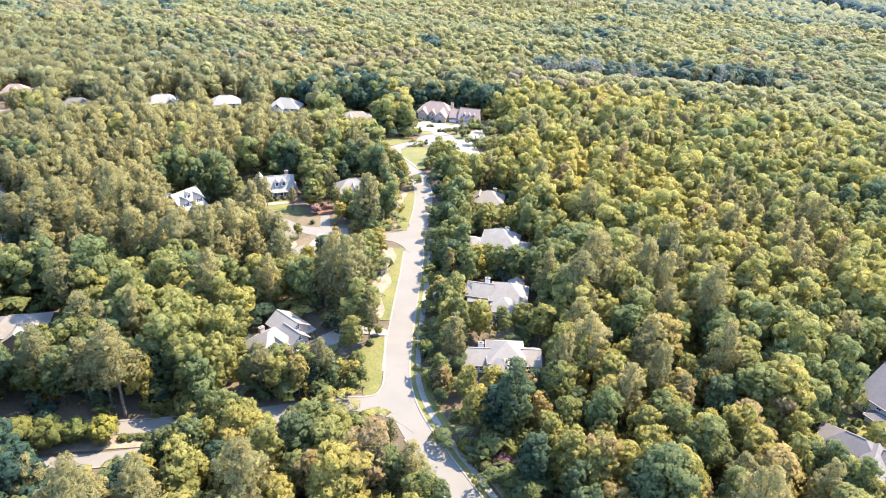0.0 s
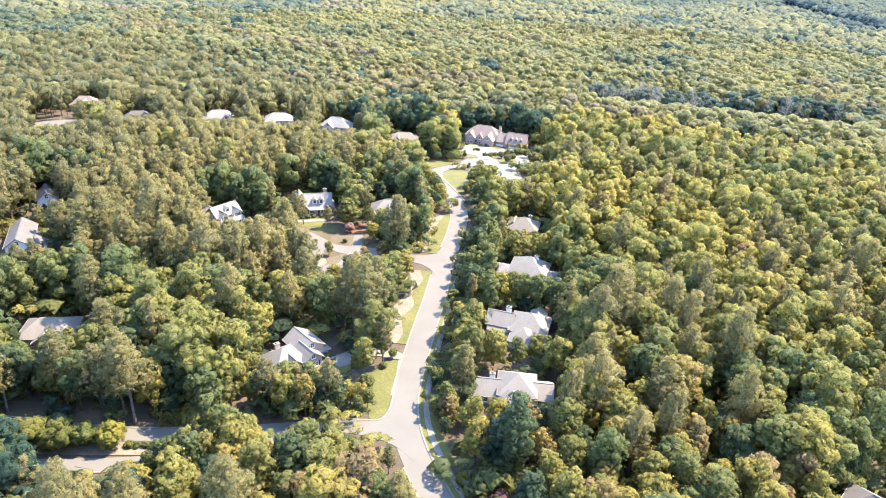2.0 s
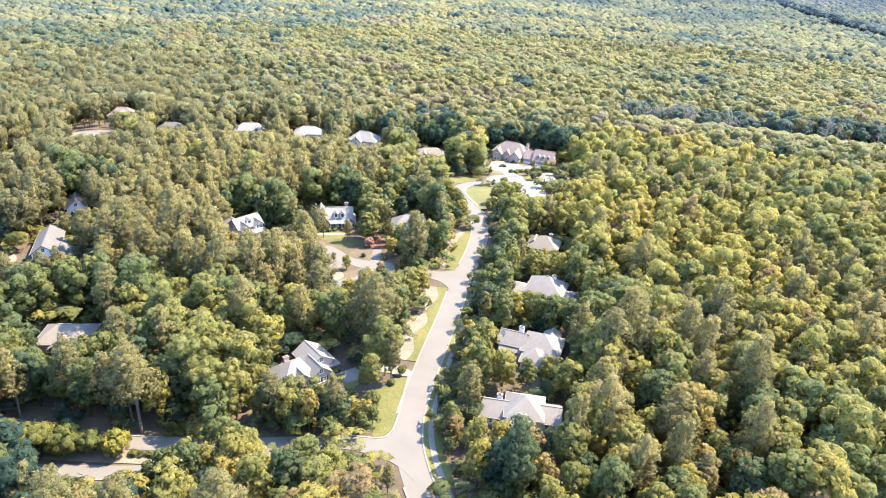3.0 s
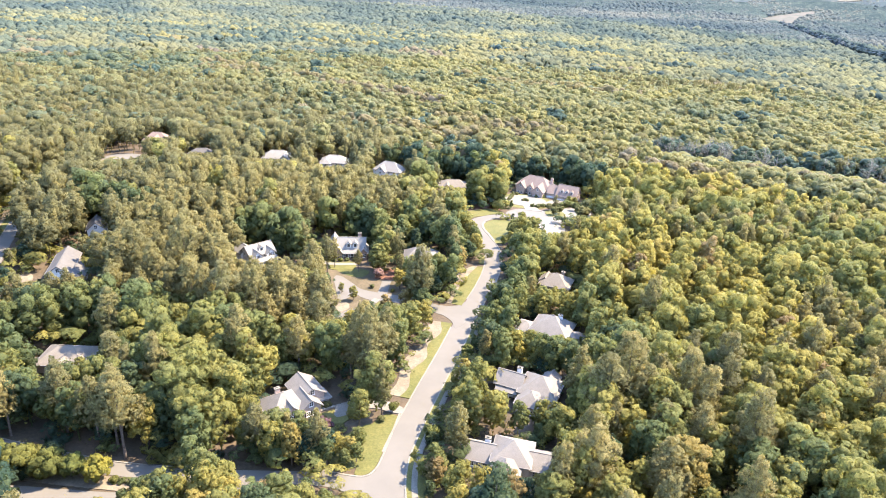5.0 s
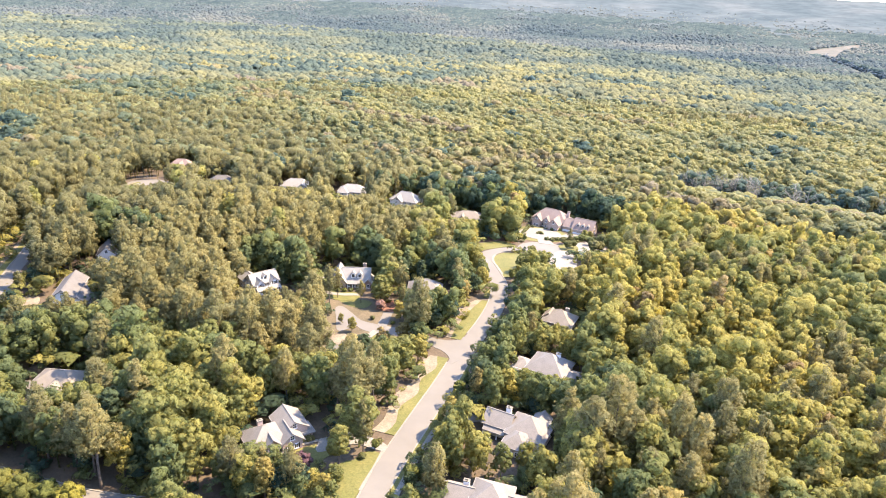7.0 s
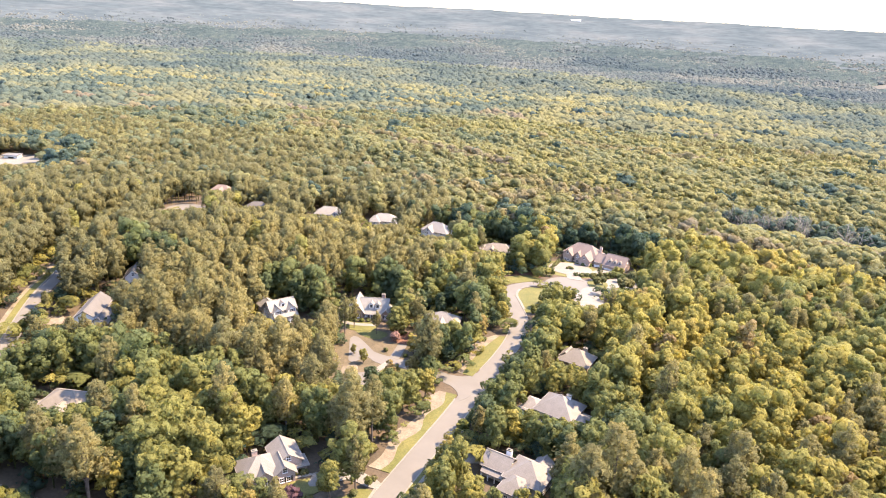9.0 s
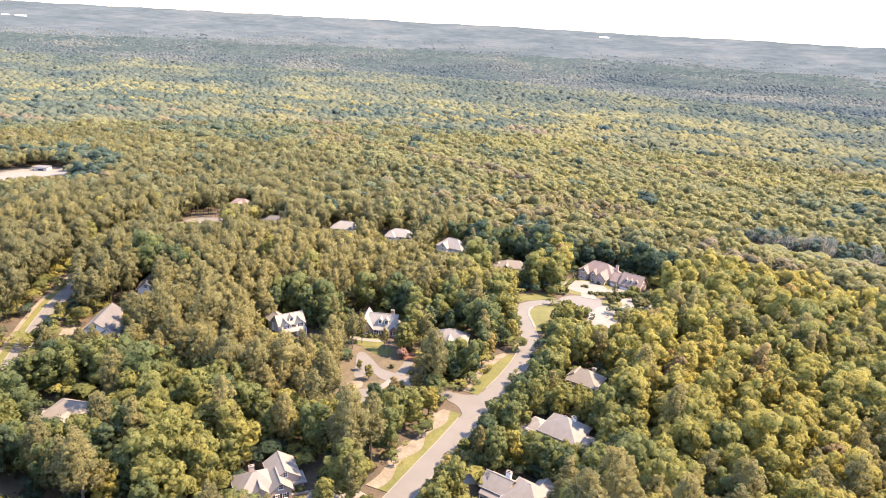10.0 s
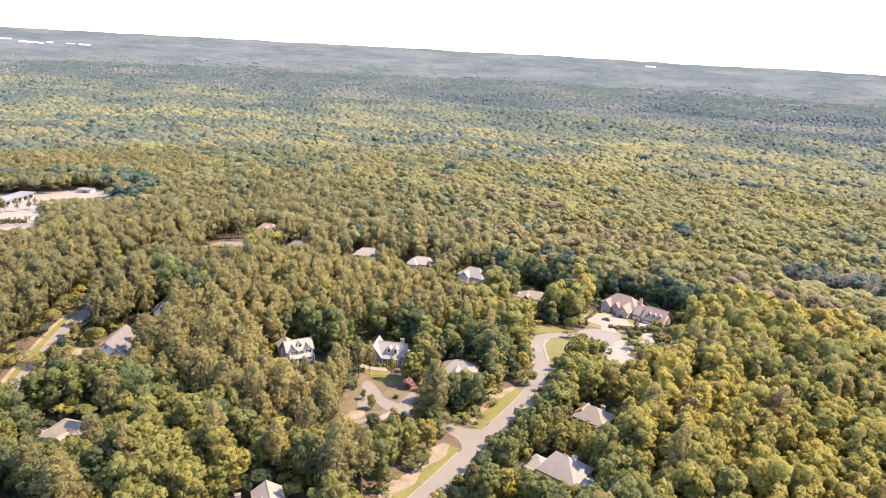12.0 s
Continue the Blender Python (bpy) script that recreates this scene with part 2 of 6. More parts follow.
# ---------------------------------------------------------------- mesh helpers
def mesh_object(name, verts, faces, mat, parent=None, smooth=False, label=""):
    me = bpy.data.meshes.new(name)
    me.from_pydata([tuple(map(float, v)) for v in verts], [], [tuple(map(int, f)) for f in faces])
    me.materials.append(mat)
    if smooth:
        me.polygons.foreach_set("use_smooth", [True] * len(me.polygons))
    ob = new(name, me)
    if parent:
        ob.parent = parent
    if label:
        ob["label"] = label
    return ob


def shared(name, me, parent, place=(0, 0, 0), rz=0.0):
    ob = new(name, me)
    ob.parent = parent
    ob.location, ob.rotation_euler = place, (0, 0, rz)
    return ob


class Build:
    """Gathers closed boxes and prisms into one mesh."""

    def __init__(self):
        self.v, self.f = [], []

    def add(self, verts, faces):
        k = len(self.v)
        self.v += [tuple(p) for p in verts]
        self.f += [tuple(i + k for i in f) for f in faces]
        return self

    def box(self, x0, x1, y0, y1, z0, z1):
        return self.add([(x0, y0, z0), (x1, y0, z0), (x1, y1, z0), (x0, y1, z0), (x0, y0, z1), (x1, y0, z1), (x1, y1, z1), (x0, y1, z1)],
                        [(3, 2, 1, 0), (4, 5, 6, 7), (0, 1, 5, 4), (1, 2, 6, 5), (2, 3, 7, 6), (3, 0, 4, 7)])

    def make(self, name, mat, parent=None, label=""):
        return mesh_object(name, self.v, self.f, mat, parent, False, label)


def spline(points, step=3.0):
    """Smooth line through the given plan points."""
    p = np.array(points, float)
    p = np.vstack([2 * p[0] - p[1], p, 2 * p[-1] - p[-2]])
    out = []
    for k in range(1, len(p) - 2):
        a, b, c, d = p[k - 1:k + 3]
        n = max(2, int(np.hypot(*(c - b)) / step))
        for t in np.arange(n) / n:
            out.append(0.5 * (2 * b + (c - a) * t + (2 * a - 5 * b + 4 * c - d) * t * t + (3 * b - a - 3 * c + d) * t ** 3))
    out.append(p[-2])
    return np.array(out)


def side_line(line, off):
    """The line moved sideways; positive is to the right of its run."""
    d = np.gradient(line, axis=0)
    d /= np.hypot(d[:, 0], d[:, 1])[:, None]
    return line + np.stack([d[:, 1], -d[:, 0]], 1) * np.asarray(off).reshape(-1, 1)


def ribbon(name, line, left, right, top, mat, thick=0.5, across=3):
    """A slab that follows the land along a line, between two sideways offsets."""
    cols = [side_line(line, np.asarray(left) + (np.asarray(right) - np.asarray(left)) * k / across) for k in range(across + 1)]
    n, w = len(line), across + 1
    v = []
    for k in range(n):
        for c in cols:
            v.append((c[k, 0], c[k, 1], land_at(*c[k]) + top))
    v += [(x, y, z - thick) for x, y, z in v]
    m, f = n * w, []
    for k in range(n - 1):
        for j in range(across):
            a = k * w + j
            f.append((a, a + 1, a + w + 1, a + w)[::-1])
        a, b = k * w, k * w + across
        f += [(a, a + w, a + w + m, a + m)[::-1], (b, b + m, b + w + m, b + w)[::-1]]
    e = (n - 1) * w
    f += [tuple(range(0, w)) + tuple(range(m + w - 1, m - 1, -1)), tuple(range(e + w - 1, e - 1, -1)) + tuple(range(m + e, m + e + w))]
    return mesh_object(name, v, f, mat)


def patch(name, outline, top, mat, thick=0.5, round_off=True, cell=3.0):
    """A thin slab with a smooth outline, laid on the land."""
    o = np.array(outline, float)
    line = spline(list(map(tuple, o)) + [tuple(o[0])], 2.0)[:-1] if round_off else o
    bm = bmesh.new()
    vs = [bm.verts.new((x, y, 0)) for x, y in line]
    face = bm.faces.new(vs)
    if face.normal.z < 0 or sum(line[k - 1][0] * line[k][1] - line[k][0] * line[k - 1][1] for k in range(len(line))) < 0:
        face.normal_flip()
    (x0, y0), (x1, y1) = line.min(0), line.max(0)
    for co, no in [((x, 0, 0), (1, 0, 0)) for x in np.arange(x0 + cell, x1, cell)] + [((0, y, 0), (0, 1, 0)) for y in np.arange(y0 + cell, y1, cell)]:
        bmesh.ops.bisect_plane(bm, geom=bm.verts[:] + bm.edges[:] + bm.faces[:], plane_co=co, plane_no=no)
    ext = bmesh.ops.extrude_face_region(bm, geom=bm.faces[:])
    low = {v for v in ext["geom"] if isinstance(v, bmesh.types.BMVert)}
    for v in bm.verts:
        v.co.z = land_at(v.co.x, v.co.y) + (top if v in low else top - thick)
    bmesh.ops.recalc_face_normals(bm, faces=bm.faces[:])
    me = bpy.data.meshes.new(name)
    bm.to_mesh(me)
    bm.free()
    me.materials.append(mat)
    return new(name, me)


# ---------------------------------------------------------------- ground, roads and lawns
def graded(lo, hi, step, far):
    a = list(np.arange(lo, hi + 0.1, step))
    s = step
    while a[-1] < far:
        s *= 1.13
        a.append(a[-1] + min(s, 160))
    s = step
    while a[0] > -far:
        s *= 1.13
        a.insert(0, a[0] - min(s, 160))
    return np.array(a)


gx, gy = graded(-300, 140, 4.0, 5200), graded(60, 440, 4.0, 5200)
GX, GY = np.meshgrid(gx, gy)
GZ = land(GX, GY)
n_x = len(gx)
gv = np.stack([GX.ravel(), GY.ravel(), GZ.ravel()], 1)
gf = [(j * n_x + i, j * n_x + i + 1, (j + 1) * n_x + i + 1, (j + 1) * n_x + i) for j in range(len(gy) - 1) for i in range(n_x - 1)]
ground = tagged(mesh_object("ground", gv, gf, M_SOIL, smooth=True), "brown leaf-littered forest floor rolling to the horizon", "ground", kind="structure")

MAIN = spline([(2, 44), (-7, 60), (-14, 75), (-21, 90), (-27.5, 103), (-33, 116), (-35.6, 128), (-35.5, 141), (-33.2, 166), (-30.6, 190),
               (-29.2, 206), (-27.8, 224), (-24.6, 246), (-23.2, 267), (-25.0, 287), (-31.5, 304), (-36.5, 317), (-37.0, 330), (-30, 341), (-18, 348), (-8, 351)])
SIDE = spline([(-28.5, 219), (-40, 222.5), (-50, 225.6), (-58, 226.6), (-66, 227.0)])
BOUL_N = spline([(-35, 121.5), (-52, 121), (-71, 117.5), (-96, 113), (-110, 112), (-135, 112.5), (-170, 114), (-230, 118)])
BOUL_S = spline([(-62, 119.5), (-74, 110.5), (-94, 103.5), (-114, 100), (-135, 97), (-170, 95), (-230, 94)])
WEST = spline([(-150, 115), (-160, 131), (-176, 152), (-188, 168), (-200, 186), (-212, 205), (-222, 224), (-236, 250), (-250, 290), (-262, 345), (-264, 368)])
FARROAD = spline([(-440, 770), (-500, 918), (-536, 1014), (-561, 1097), (-632, 1323), (-700, 1600), (-800, 2000)], 20)

road_main = tagged(ribbon("road_main", MAIN, -3.5, 3.5, 0.10, M_ROAD, across=4), "sun-bleached grey asphalt residential street", "road", kind="structure")
tagged(ribbon("road_side", SIDE, -3.0, 3.0, 0.09, M_ROAD), "short grey asphalt side street among trees", "road", kind="structure")
tagged(ribbon("road_boulevard_north", BOUL_N, -2.3, 2.3, 0.08, M_ROAD), "grey asphalt lane of a divided avenue", "road", kind="structure")
tagged(ribbon("road_boulevard_south", BOUL_S, -2.3, 2.3, 0.085, M_ROAD), "grey asphalt lane of a divided avenue", "road", kind="structure")
tagged(ribbon("road_west", WEST, -2.7, 2.7, 0.10, M_ROAD), "grey asphalt street cut through pine woods", "road", kind="structure")
tagged(ribbon("road_far", FARROAD, -5, 5, 0.3, M_CONC, thick=2), "pale distant road showing through the woods", "road", kind="structure")


def disc(cx, cy, r, n=24, squash=1.0):
    return [(cx + r * math.cos(2 * math.pi * k / n), cy + squash * r * math.sin(2 * math.pi * k / n)) for k in range(n)]


tagged(patch("road_turning_circle", disc(-9, 351, 14.5), 0.13, M_ROAD, round_off=False), "pale asphalt turning circle at the street's end", "road", kind="structure")
tagged(patch("road_west_turning_circle", disc(-262, 368, 13.0), 0.13, M_ROAD, round_off=False), "pale asphalt turning circle in pine woods", "road", kind="structure")


def stretch(line, y0, y1):
    return line[(line[:, 1] >= y0) & (line[:, 1] <= y1)]


for name, line, l, r in (("kerb_1", stretch(MAIN, 40, 340), 3.5, 3.95), ("kerb_2", stretch(MAIN, 40, 110), -3.95, -3.5), ("kerb_3", stretch(MAIN, 132, 209), -3.95, -3.5),
                         ("kerb_4", stretch(MAIN, 231, 322), -3.95, -3.5), ("kerb_5", WEST, -3.1, -2.7), ("kerb_6", BOUL_N[12:], 2.3, 2.65), ("kerb_7", BOUL_S[14:], -2.65, -2.3)):
    tagged(ribbon(name, line, l, r, 0.25, M_CONC, across=1), "pale concrete kerb with a low step", "kerb", kind="structure")
tagged(ribbon("kerb_corner", spline([(-39.0, 152), (-39.0, 143), (-39.1, 133), (-39.8, 127), (-41.8, 124.1), (-46, 123.6), (-53, 123.8)], 1.0), -0.25, 0.25, 0.24, M_CONC, across=1), "pale concrete kerb with a low step", "kerb", kind="structure")
tagged(ribbon("pavement", stretch(MAIN, 40, 212), 5.2, 6.7, 0.27, M_CONC, across=1), "pale concrete footpath along the street", "pavement", kind="structure")
tagged(ribbon("pavement_far", stretch(MAIN, 296, 330), 3.95, 4.7, 0.26, M_CONC, across=1), "pale concrete footpath along the street", "pavement", kind="structure")


def lawn(name, line, l, r, mat=None, top=0.22, label="dry yellow-green mown grass strip"):
    return tagged(ribbon(name, line, l, r, top, mat or M_LAWN), label, "lawn", kind="structure")


lawn("verge_1", stretch(MAIN, 40, 212), 3.95, 5.2)
lawn("verge_2", stretch(MAIN, 104, 128), 6.7, 8.8)
ml = stretch(MAIN, 157, 213)
s = np.linspace(0, 1, len(ml))
lawn("verge_4", ml, -3.95 - 3.2 + 1.1 * np.sin(s * 17), np.full(len(ml), -3.95))
lawn("verge_bare", ml, -3.95 - 7.8 + 1.2 * np.sin(s * 13) + 2 * (s - 0.5) ** 2, -3.95 - 3.0 + 1.1 * np.sin(s * 17), M_SAND, 0.20, "bare sandy soil strip behind the grass")
ml = stretch(MAIN, 226, 268)
s = np.linspace(0, 1, len(ml))
lawn("verge_5", ml, -3.95 - 0.6 - 5.0 * np.sin(np.pi * np.clip(0.80 - s * 0.72, 0, 1)) ** 0.7, np.full(len(ml), -3.95))
lawn("verge_bare_far", ml, -3.95 - 1.0 - 11.0 * np.sin(np.pi * np.clip(0.80 - s * 0.72, 0, 1)) ** 0.8, -3.95 - 0.5 - 5.0 * np.sin(np.pi * np.clip(0.80 - s * 0.72, 0, 1)) ** 0.7, M_SAND, 0.19, "bare sandy soil under the trees")
lawn("verge_bend", stretch(MAIN, 268, 283), -6.4, -3.95)
lawn("verge_west", WEST, -5.6, -3.1)
lawn("verge_west_bare", WEST, -7.2, -5.6, M_SAND, 0.2, "bare sandy strip behind the grass")


PLOTS, FOOT = [], []


def plot(name, outline, mat, top, label, category, round_off=True):
    if mat not in (M_SOIL, M_CLAY):
        PLOTS.append(outline)
    return tagged(patch(name, outline, top, mat, round_off=round_off, cell=3.0 if abs(outline[0][1]) < 430 and abs(outline[0][0]) < 300 else 25.0), label, category, kind="structure")


plot("median", [(-92, 110), (-92, 106.5), (-100, 105.2), (-110, 104.0), (-122, 103.0), (-134, 102), (-134, 107.5), (-122, 108.2), (-110, 108.8), (-100, 109.6)], M_SAND, 0.2, "sandy planted median strip", "median")
plot("lawn_corner", [(-39.2, 150.5), (-39.3, 143), (-39.5, 133), (-40.2, 127), (-42.0, 124.4), (-44.5, 124.2), (-44.6, 130), (-45.8, 138), (-45.4, 145), (-42.6, 150.5)], M_LAWN, 0.22, "broad dry yellow-green lawn beside the street", "lawn")
plot("road_junction", [(-31.5, 110), (-36, 114.5), (-42, 117.3), (-50, 118.6), (-54, 118.5), (-54, 123.5), (-47, 123.3), (-42.2, 123.9), (-39.6, 126.5), (-38.8, 131), (-36, 133), (-33, 128), (-32, 118)], M_ROAD, 0.135, "pale asphalt mouth of a side road", "road")
plot("road_junction_upper", [(-31, 208), (-33.4, 214), (-37, 217.8), (-41, 219.6), (-42, 225.5), (-37, 225.6), (-33.0, 227.2), (-30.4, 231), (-27, 226), (-28, 214)], M_ROAD, 0.137, "pale asphalt mouth of a side street", "road")
plot("lawn_curved", [(-65, 140.5), (-61.5, 146.2), (-57.5, 149.6), (-53.4, 150), (-51.6, 147), (-54, 142.4), (-52, 138), (-50, 135.5), (-55, 136), (-60.5, 138.6)], M_LAWN, 0.22, "curving green lawn in front of a house", "lawn")
plot("lawn_mulch", [(-58, 133), (-52, 138), (-46.5, 145), (-44, 143), (-44, 128), (-50, 126)], M_LAWN, 0.16, "shaded lawn between trees", "lawn")
plot("drive_brick_house", [(-58, 152), (-50, 158), (-44, 157), (-38.5, 154.6), (-38.5, 151.6), (-43, 152), (-48, 152.5), (-56, 146)], M_CONC, 0.24, "pale concrete driveway to a brick house", "driveway")
plot("path_brick_house", [(-66.2, 141.2), (-62.4, 146.8), (-58, 150.6), (-58.8, 151.6), (-63.6, 147.8), (-67.4, 142)], M_CONC, 0.26, "narrow pale concrete garden path", "path")
plot("lawn_fork_wide", [(-92, 246), (-80, 251), (-72, 250), (-60, 246), (-56, 236), (-56, 214), (-66, 198), (-78, 203), (-84, 216), (-90, 234)], M_LITTER, 0.07, "brown needle litter round a forked drive", "litter")
plot("lawn_pines", [(-88, 246), (-80, 250.4), (-74, 249), (-75.5, 243), (-80, 242.5), (-84, 243.5)], M_LAWN, 0.11, "green grass below a house with dormers", "lawn")
plot("lawn_dormer_house", [(-108, 271), (-102, 276), (-98.5, 263), (-92, 253), (-83.6, 256.6), (-80.9, 250), (-89.2, 245.5), (-96, 249.5), (-103, 258)], M_LAWN, 0.2, "green lawn round a house with dormers", "lawn")
plot("drive_dormer_house", [(-104.5, 264), (-101, 265), (-98.5, 258.5), (-93.5, 251.8), (-82.5, 255.6), (-82, 253.6), (-94, 249.2), (-101, 256.5)], M_CONC, 0.25, "pale curving concrete drive", "driveway")
plot("drive_fork", [(-54, 223.6), (-55, 229.3), (-59.5, 229.9), (-68, 230.6), (-73.3, 232), (-77.5, 236), (-84, 241), (-86.5, 239), (-82.5, 229), (-79, 221), (-76.5, 221.4), (-73.5, 226.5), (-71, 224.8), (-66.5, 223.2), (-60, 223.5)], M_ROAD, 0.14, "pale forecourt at the end of the side street", "driveway")
plot("drive_shaded", [(-65.5, 229.5), (-66.6, 241.6), (-62.9, 242.6), (-61.7, 229.5)], M_ROAD, 0.16, "grey drive leading under dark trees", "driveway", False)
plot("path_fork", [(-68.6, 214.0), (-66.0, 213.2), (-63.0, 224.2), (-65.6, 225.0)], M_CONC, 0.28, "pale concrete strip between two drives", "path", False)
plot("bed_sandy", [(-79, 216), (-75, 219), (-72.8, 215), (-75, 209.5), (-78, 211)], M_SAND, 0.17, "sandy soil under a pine", "planting bed")
plot("drive_low", [(-76, 206.6), (-72.4, 213.2), (-66.4, 214.6), (-64.2, 206), (-68.4, 200.4)], M_ROAD, 0.2, "pale asphalt forecourt between trees", "driveway")
plot("lawn_fork", [(-65.2, 215.4), (-63, 222.3), (-58, 222.6), (-54.4, 221.6), (-54.6, 215.0), (-60, 213)], M_LAWN, 0.24, "dry grass island between two drives", "lawn")
plot("bed_red", [(-71, 242.6), (-68.5, 253), (-63.5, 253), (-62.5, 244), (-66, 242.8)], M_CLAY, 0.18, "red mulch planting bed under trees", "planting bed")
plot("lawn_triangle", [(-32.7, 318), (-32.4, 328), (-28.5, 335), (-20, 337), (-14, 331), (-15, 318), (-19, 301), (-24.0, 297), (-27.6, 305)], M_LAWN, 0.21, "triangular green lawn at the street's bend", "lawn")
plot("lawn_end", [(-46, 346), (-44, 340), (-38, 338.5), (-30, 347), (-27, 354), (-34, 357)], M_LAWN, 0.18, "small curved lawn by the turning circle", "lawn")
plot("bed_end", [(-48, 348), (-34, 357), (-27, 356), (-28, 362), (-38, 364), (-48, 358)], M_CLAY, 0.17, "reddish mulch bed under a large tree", "planting bed")
plot("drive_circular", disc(-14, 384, 12.5, 28, 1.05), M_CONC, 0.24, "pale circular concrete forecourt", "driveway")
plot("drive_circular_stem", [(-15, 372), (-8, 372), (-4, 362), (-13, 362)], M_CONC, 0.26, "pale concrete drive", "driveway", False)
plot("drive_garage", [(-4, 380), (2, 391), (10, 390), (9, 382), (2, 379.4)], M_CONC, 0.25, "pale concrete garage forecourt", "driveway")
plot("forecourt_lower", [(-5, 337), (0, 341), (7.5, 343), (9, 332), (8, 314), (2, 309), (-4, 310), (-5, 322)], M_CONC, 0.22, "broad pale concrete forecourt", "driveway")
plot("drive_upper", [(3, 361), (9, 374), (21, 381), (24, 366), (20, 350), (12, 347), (7, 352)], M_CONC, 0.23, "pale concrete drive", "driveway")
plot("lawn_court", [(0, 353), (-2, 363), (4, 369), (8.5, 364), (8, 355)], M_LAWN, 0.27, "small green lawn between drives", "lawn")
plot("lawn_circle", disc(-15, 383, 17.5, 28), M_LAWN, 0.10, "green lawn round the circular drive", "lawn")
plot("forecourt_link", [(-3, 339), (6, 343), (9, 351), (4, 356), (-3, 348)], M_CONC, 0.19, "pale concrete apron between forecourts", "driveway")
plot("lawn_bend", [(-41, 326), (-41.2, 333), (-36, 341), (-27, 348.5), (-25, 352), (-30, 353), (-40, 345), (-45, 336)], M_LAWN, 0.14, "narrow lawn on the outside of a bend", "lawn")
plot("yard_works", [(-640, 400), (-600, 480), (-560, 520), (-500, 505), (-470, 450), (-440, 380), (-430, 330), (-480, 320), (-560, 350)], M_CONC, 0.5, "broad pale paved yard of a works site", "yard")
plot("drive_row", [(-160, 372), (-154, 390), (-148, 398), (-144, 396), (-148, 380), (-155, 368)], M_CONC, 0.2, "pale concrete drive between trees", "driveway")
plot("drive_tan_house", [(-160, 148), (-150, 151), (-147, 148), (-158, 144)], M_CONC, 0.2, "pale concrete drive", "driveway")
plot("drive_west_house", [(-196, 199), (-190, 197), (-187, 191), (-193, 190)], M_SAND, 0.2, "sandy drive under trees", "driveway")
plot("drive_right", [(-26, 176), (-14, 181), (-11, 177), (-24, 171)], M_CONC, 0.24, "pale concrete drive in tree shade", "driveway")
plot("lawn_right_houses", [(72, 108), (77, 113.5), (86, 112), (86, 106), (80, 104)], M_LAWN, 0.2, "dry grass between two houses", "lawn")
plot("track_line", [(738, 1500), (734, 1772), (736, 2064), (746, 2350), (744, 2600), (752, 2600), (757, 2350), (746, 2064), (743, 1772), (745, 1500)], M_SAND, 0.6, "pale sandy track along a power line", "track")
CLEARING = [(684, 2690), (764, 2836), (885, 2962), (996, 3070), (976, 2980), (872, 2830), (812, 2690), (786, 2600), (764, 2690), (730, 2720)]
tagged(patch("clearing_line", CLEARING, 8.0, M_SCRUB, 12.0, cell=25.0), "tan sandy clearing with scrub far off", "clearing", kind="structure")
tagged(patch("field_far", [(1029, 3188), (1115, 3333), (1163, 3344), (1118, 3233)], 12.0, M_SCRUB, 14.0, cell=25.0), "pale bare field in the distance", "field", kind="structure")
tagged(patch("field_farther", [(1163, 3344), (1265, 3522), (1342, 3572), (1295, 3433), (1223, 3357)], 14.0, M_SCRUB, 16.0, cell=25.0), "pale bare field in the distance", "field", kind="structure")
plot("scrub_line", [(712, 900), (712, 1700), (716, 2500), (770, 2560), (770, 1700), (768, 900)], M_SCRUB, 0.4, "low scrub under a power line", "clearing")

# ---------------------------------------------------------------- houses
def frame_mesh(w, h):
    """Window frame with a cross of glazing bars, one closed lattice."""
    t = 0.12
    X = [-w / 2, -w / 2 + t, -0.03, 0.03, w / 2 - t, w / 2]
    Z = [-h / 2, -h / 2 + t, -0.03, 0.03, h / 2 - t, h / 2]
    b = Build()
    b.v = [(x, y, z) for y in (-0.06, 0.05) for z in Z for x in X]

    def full(i, k):
        return 0 <= i < 5 and 0 <= k < 5 and not (i in (1, 3) and k in (1, 3))
    for k in range(5):
        for i in range(5):
            if full(i, k):
                a, e, c, d = k * 6 + i, k * 6 + i + 1, k * 6 + i + 7, k * 6 + i + 6
                b.f += [(a, e, c, d), (d + 36, c + 36, e + 36, a + 36)]
                for n, (p, q) in (((i, k - 1), (e, a)), ((i + 1, k), (c, e)), ((i, k + 1), (d, c)), ((i - 1, k), (a, d))):
                    if not full(*n):
                        b.f.append((p, q, q + 36, p + 36))
    return b


def keep_mesh(name, b, mat):
    me = bpy.data.meshes.new(name)
    me.from_pydata(b.v, [], b.f)
    me.materials.append(mat)
    return me


WIN_W, WIN_H = 1.3, 1.6
ME_FRAME = keep_mesh("window", frame_mesh(WIN_W, WIN_H), M_WHITE)
ME_PANE = keep_mesh("pane", Build().box(-WIN_W / 2 + 0.1, WIN_W / 2 - 0.1, -0.02, 0.03, -WIN_H / 2 + 0.1, WIN_H / 2 - 0.1), M_GLASS)
ME_SILL = keep_mesh("sill", Build().box(-WIN_W / 2 - 0.1, WIN_W / 2 + 0.1, -0.16, 0.05, -WIN_H / 2 - 0.12, -WIN_H / 2), M_WHITE)
ME_SHUT = keep_mesh("shutter", Build().box(-0.22, 0.22, -0.05, 0.04, -WIN_H / 2, WIN_H / 2), M_DARKTRIM)
SIDES = {"S": 0.0, "E": 90.0, "N": 180.0, "W": 270.0}


def window(parent, place, side, shutters=False):
    ob = shared("window", ME_FRAME, parent, place, radians(SIDES[side]))
    shared("pane", ME_PANE, ob)
    shared("sill", ME_SILL, ob)
    if shutters:
        for sx in (-1, 1):
            shared("shutter", ME_SHUT, ob, (sx * (WIN_W / 2 + 0.24), 0, 0))
    return ob


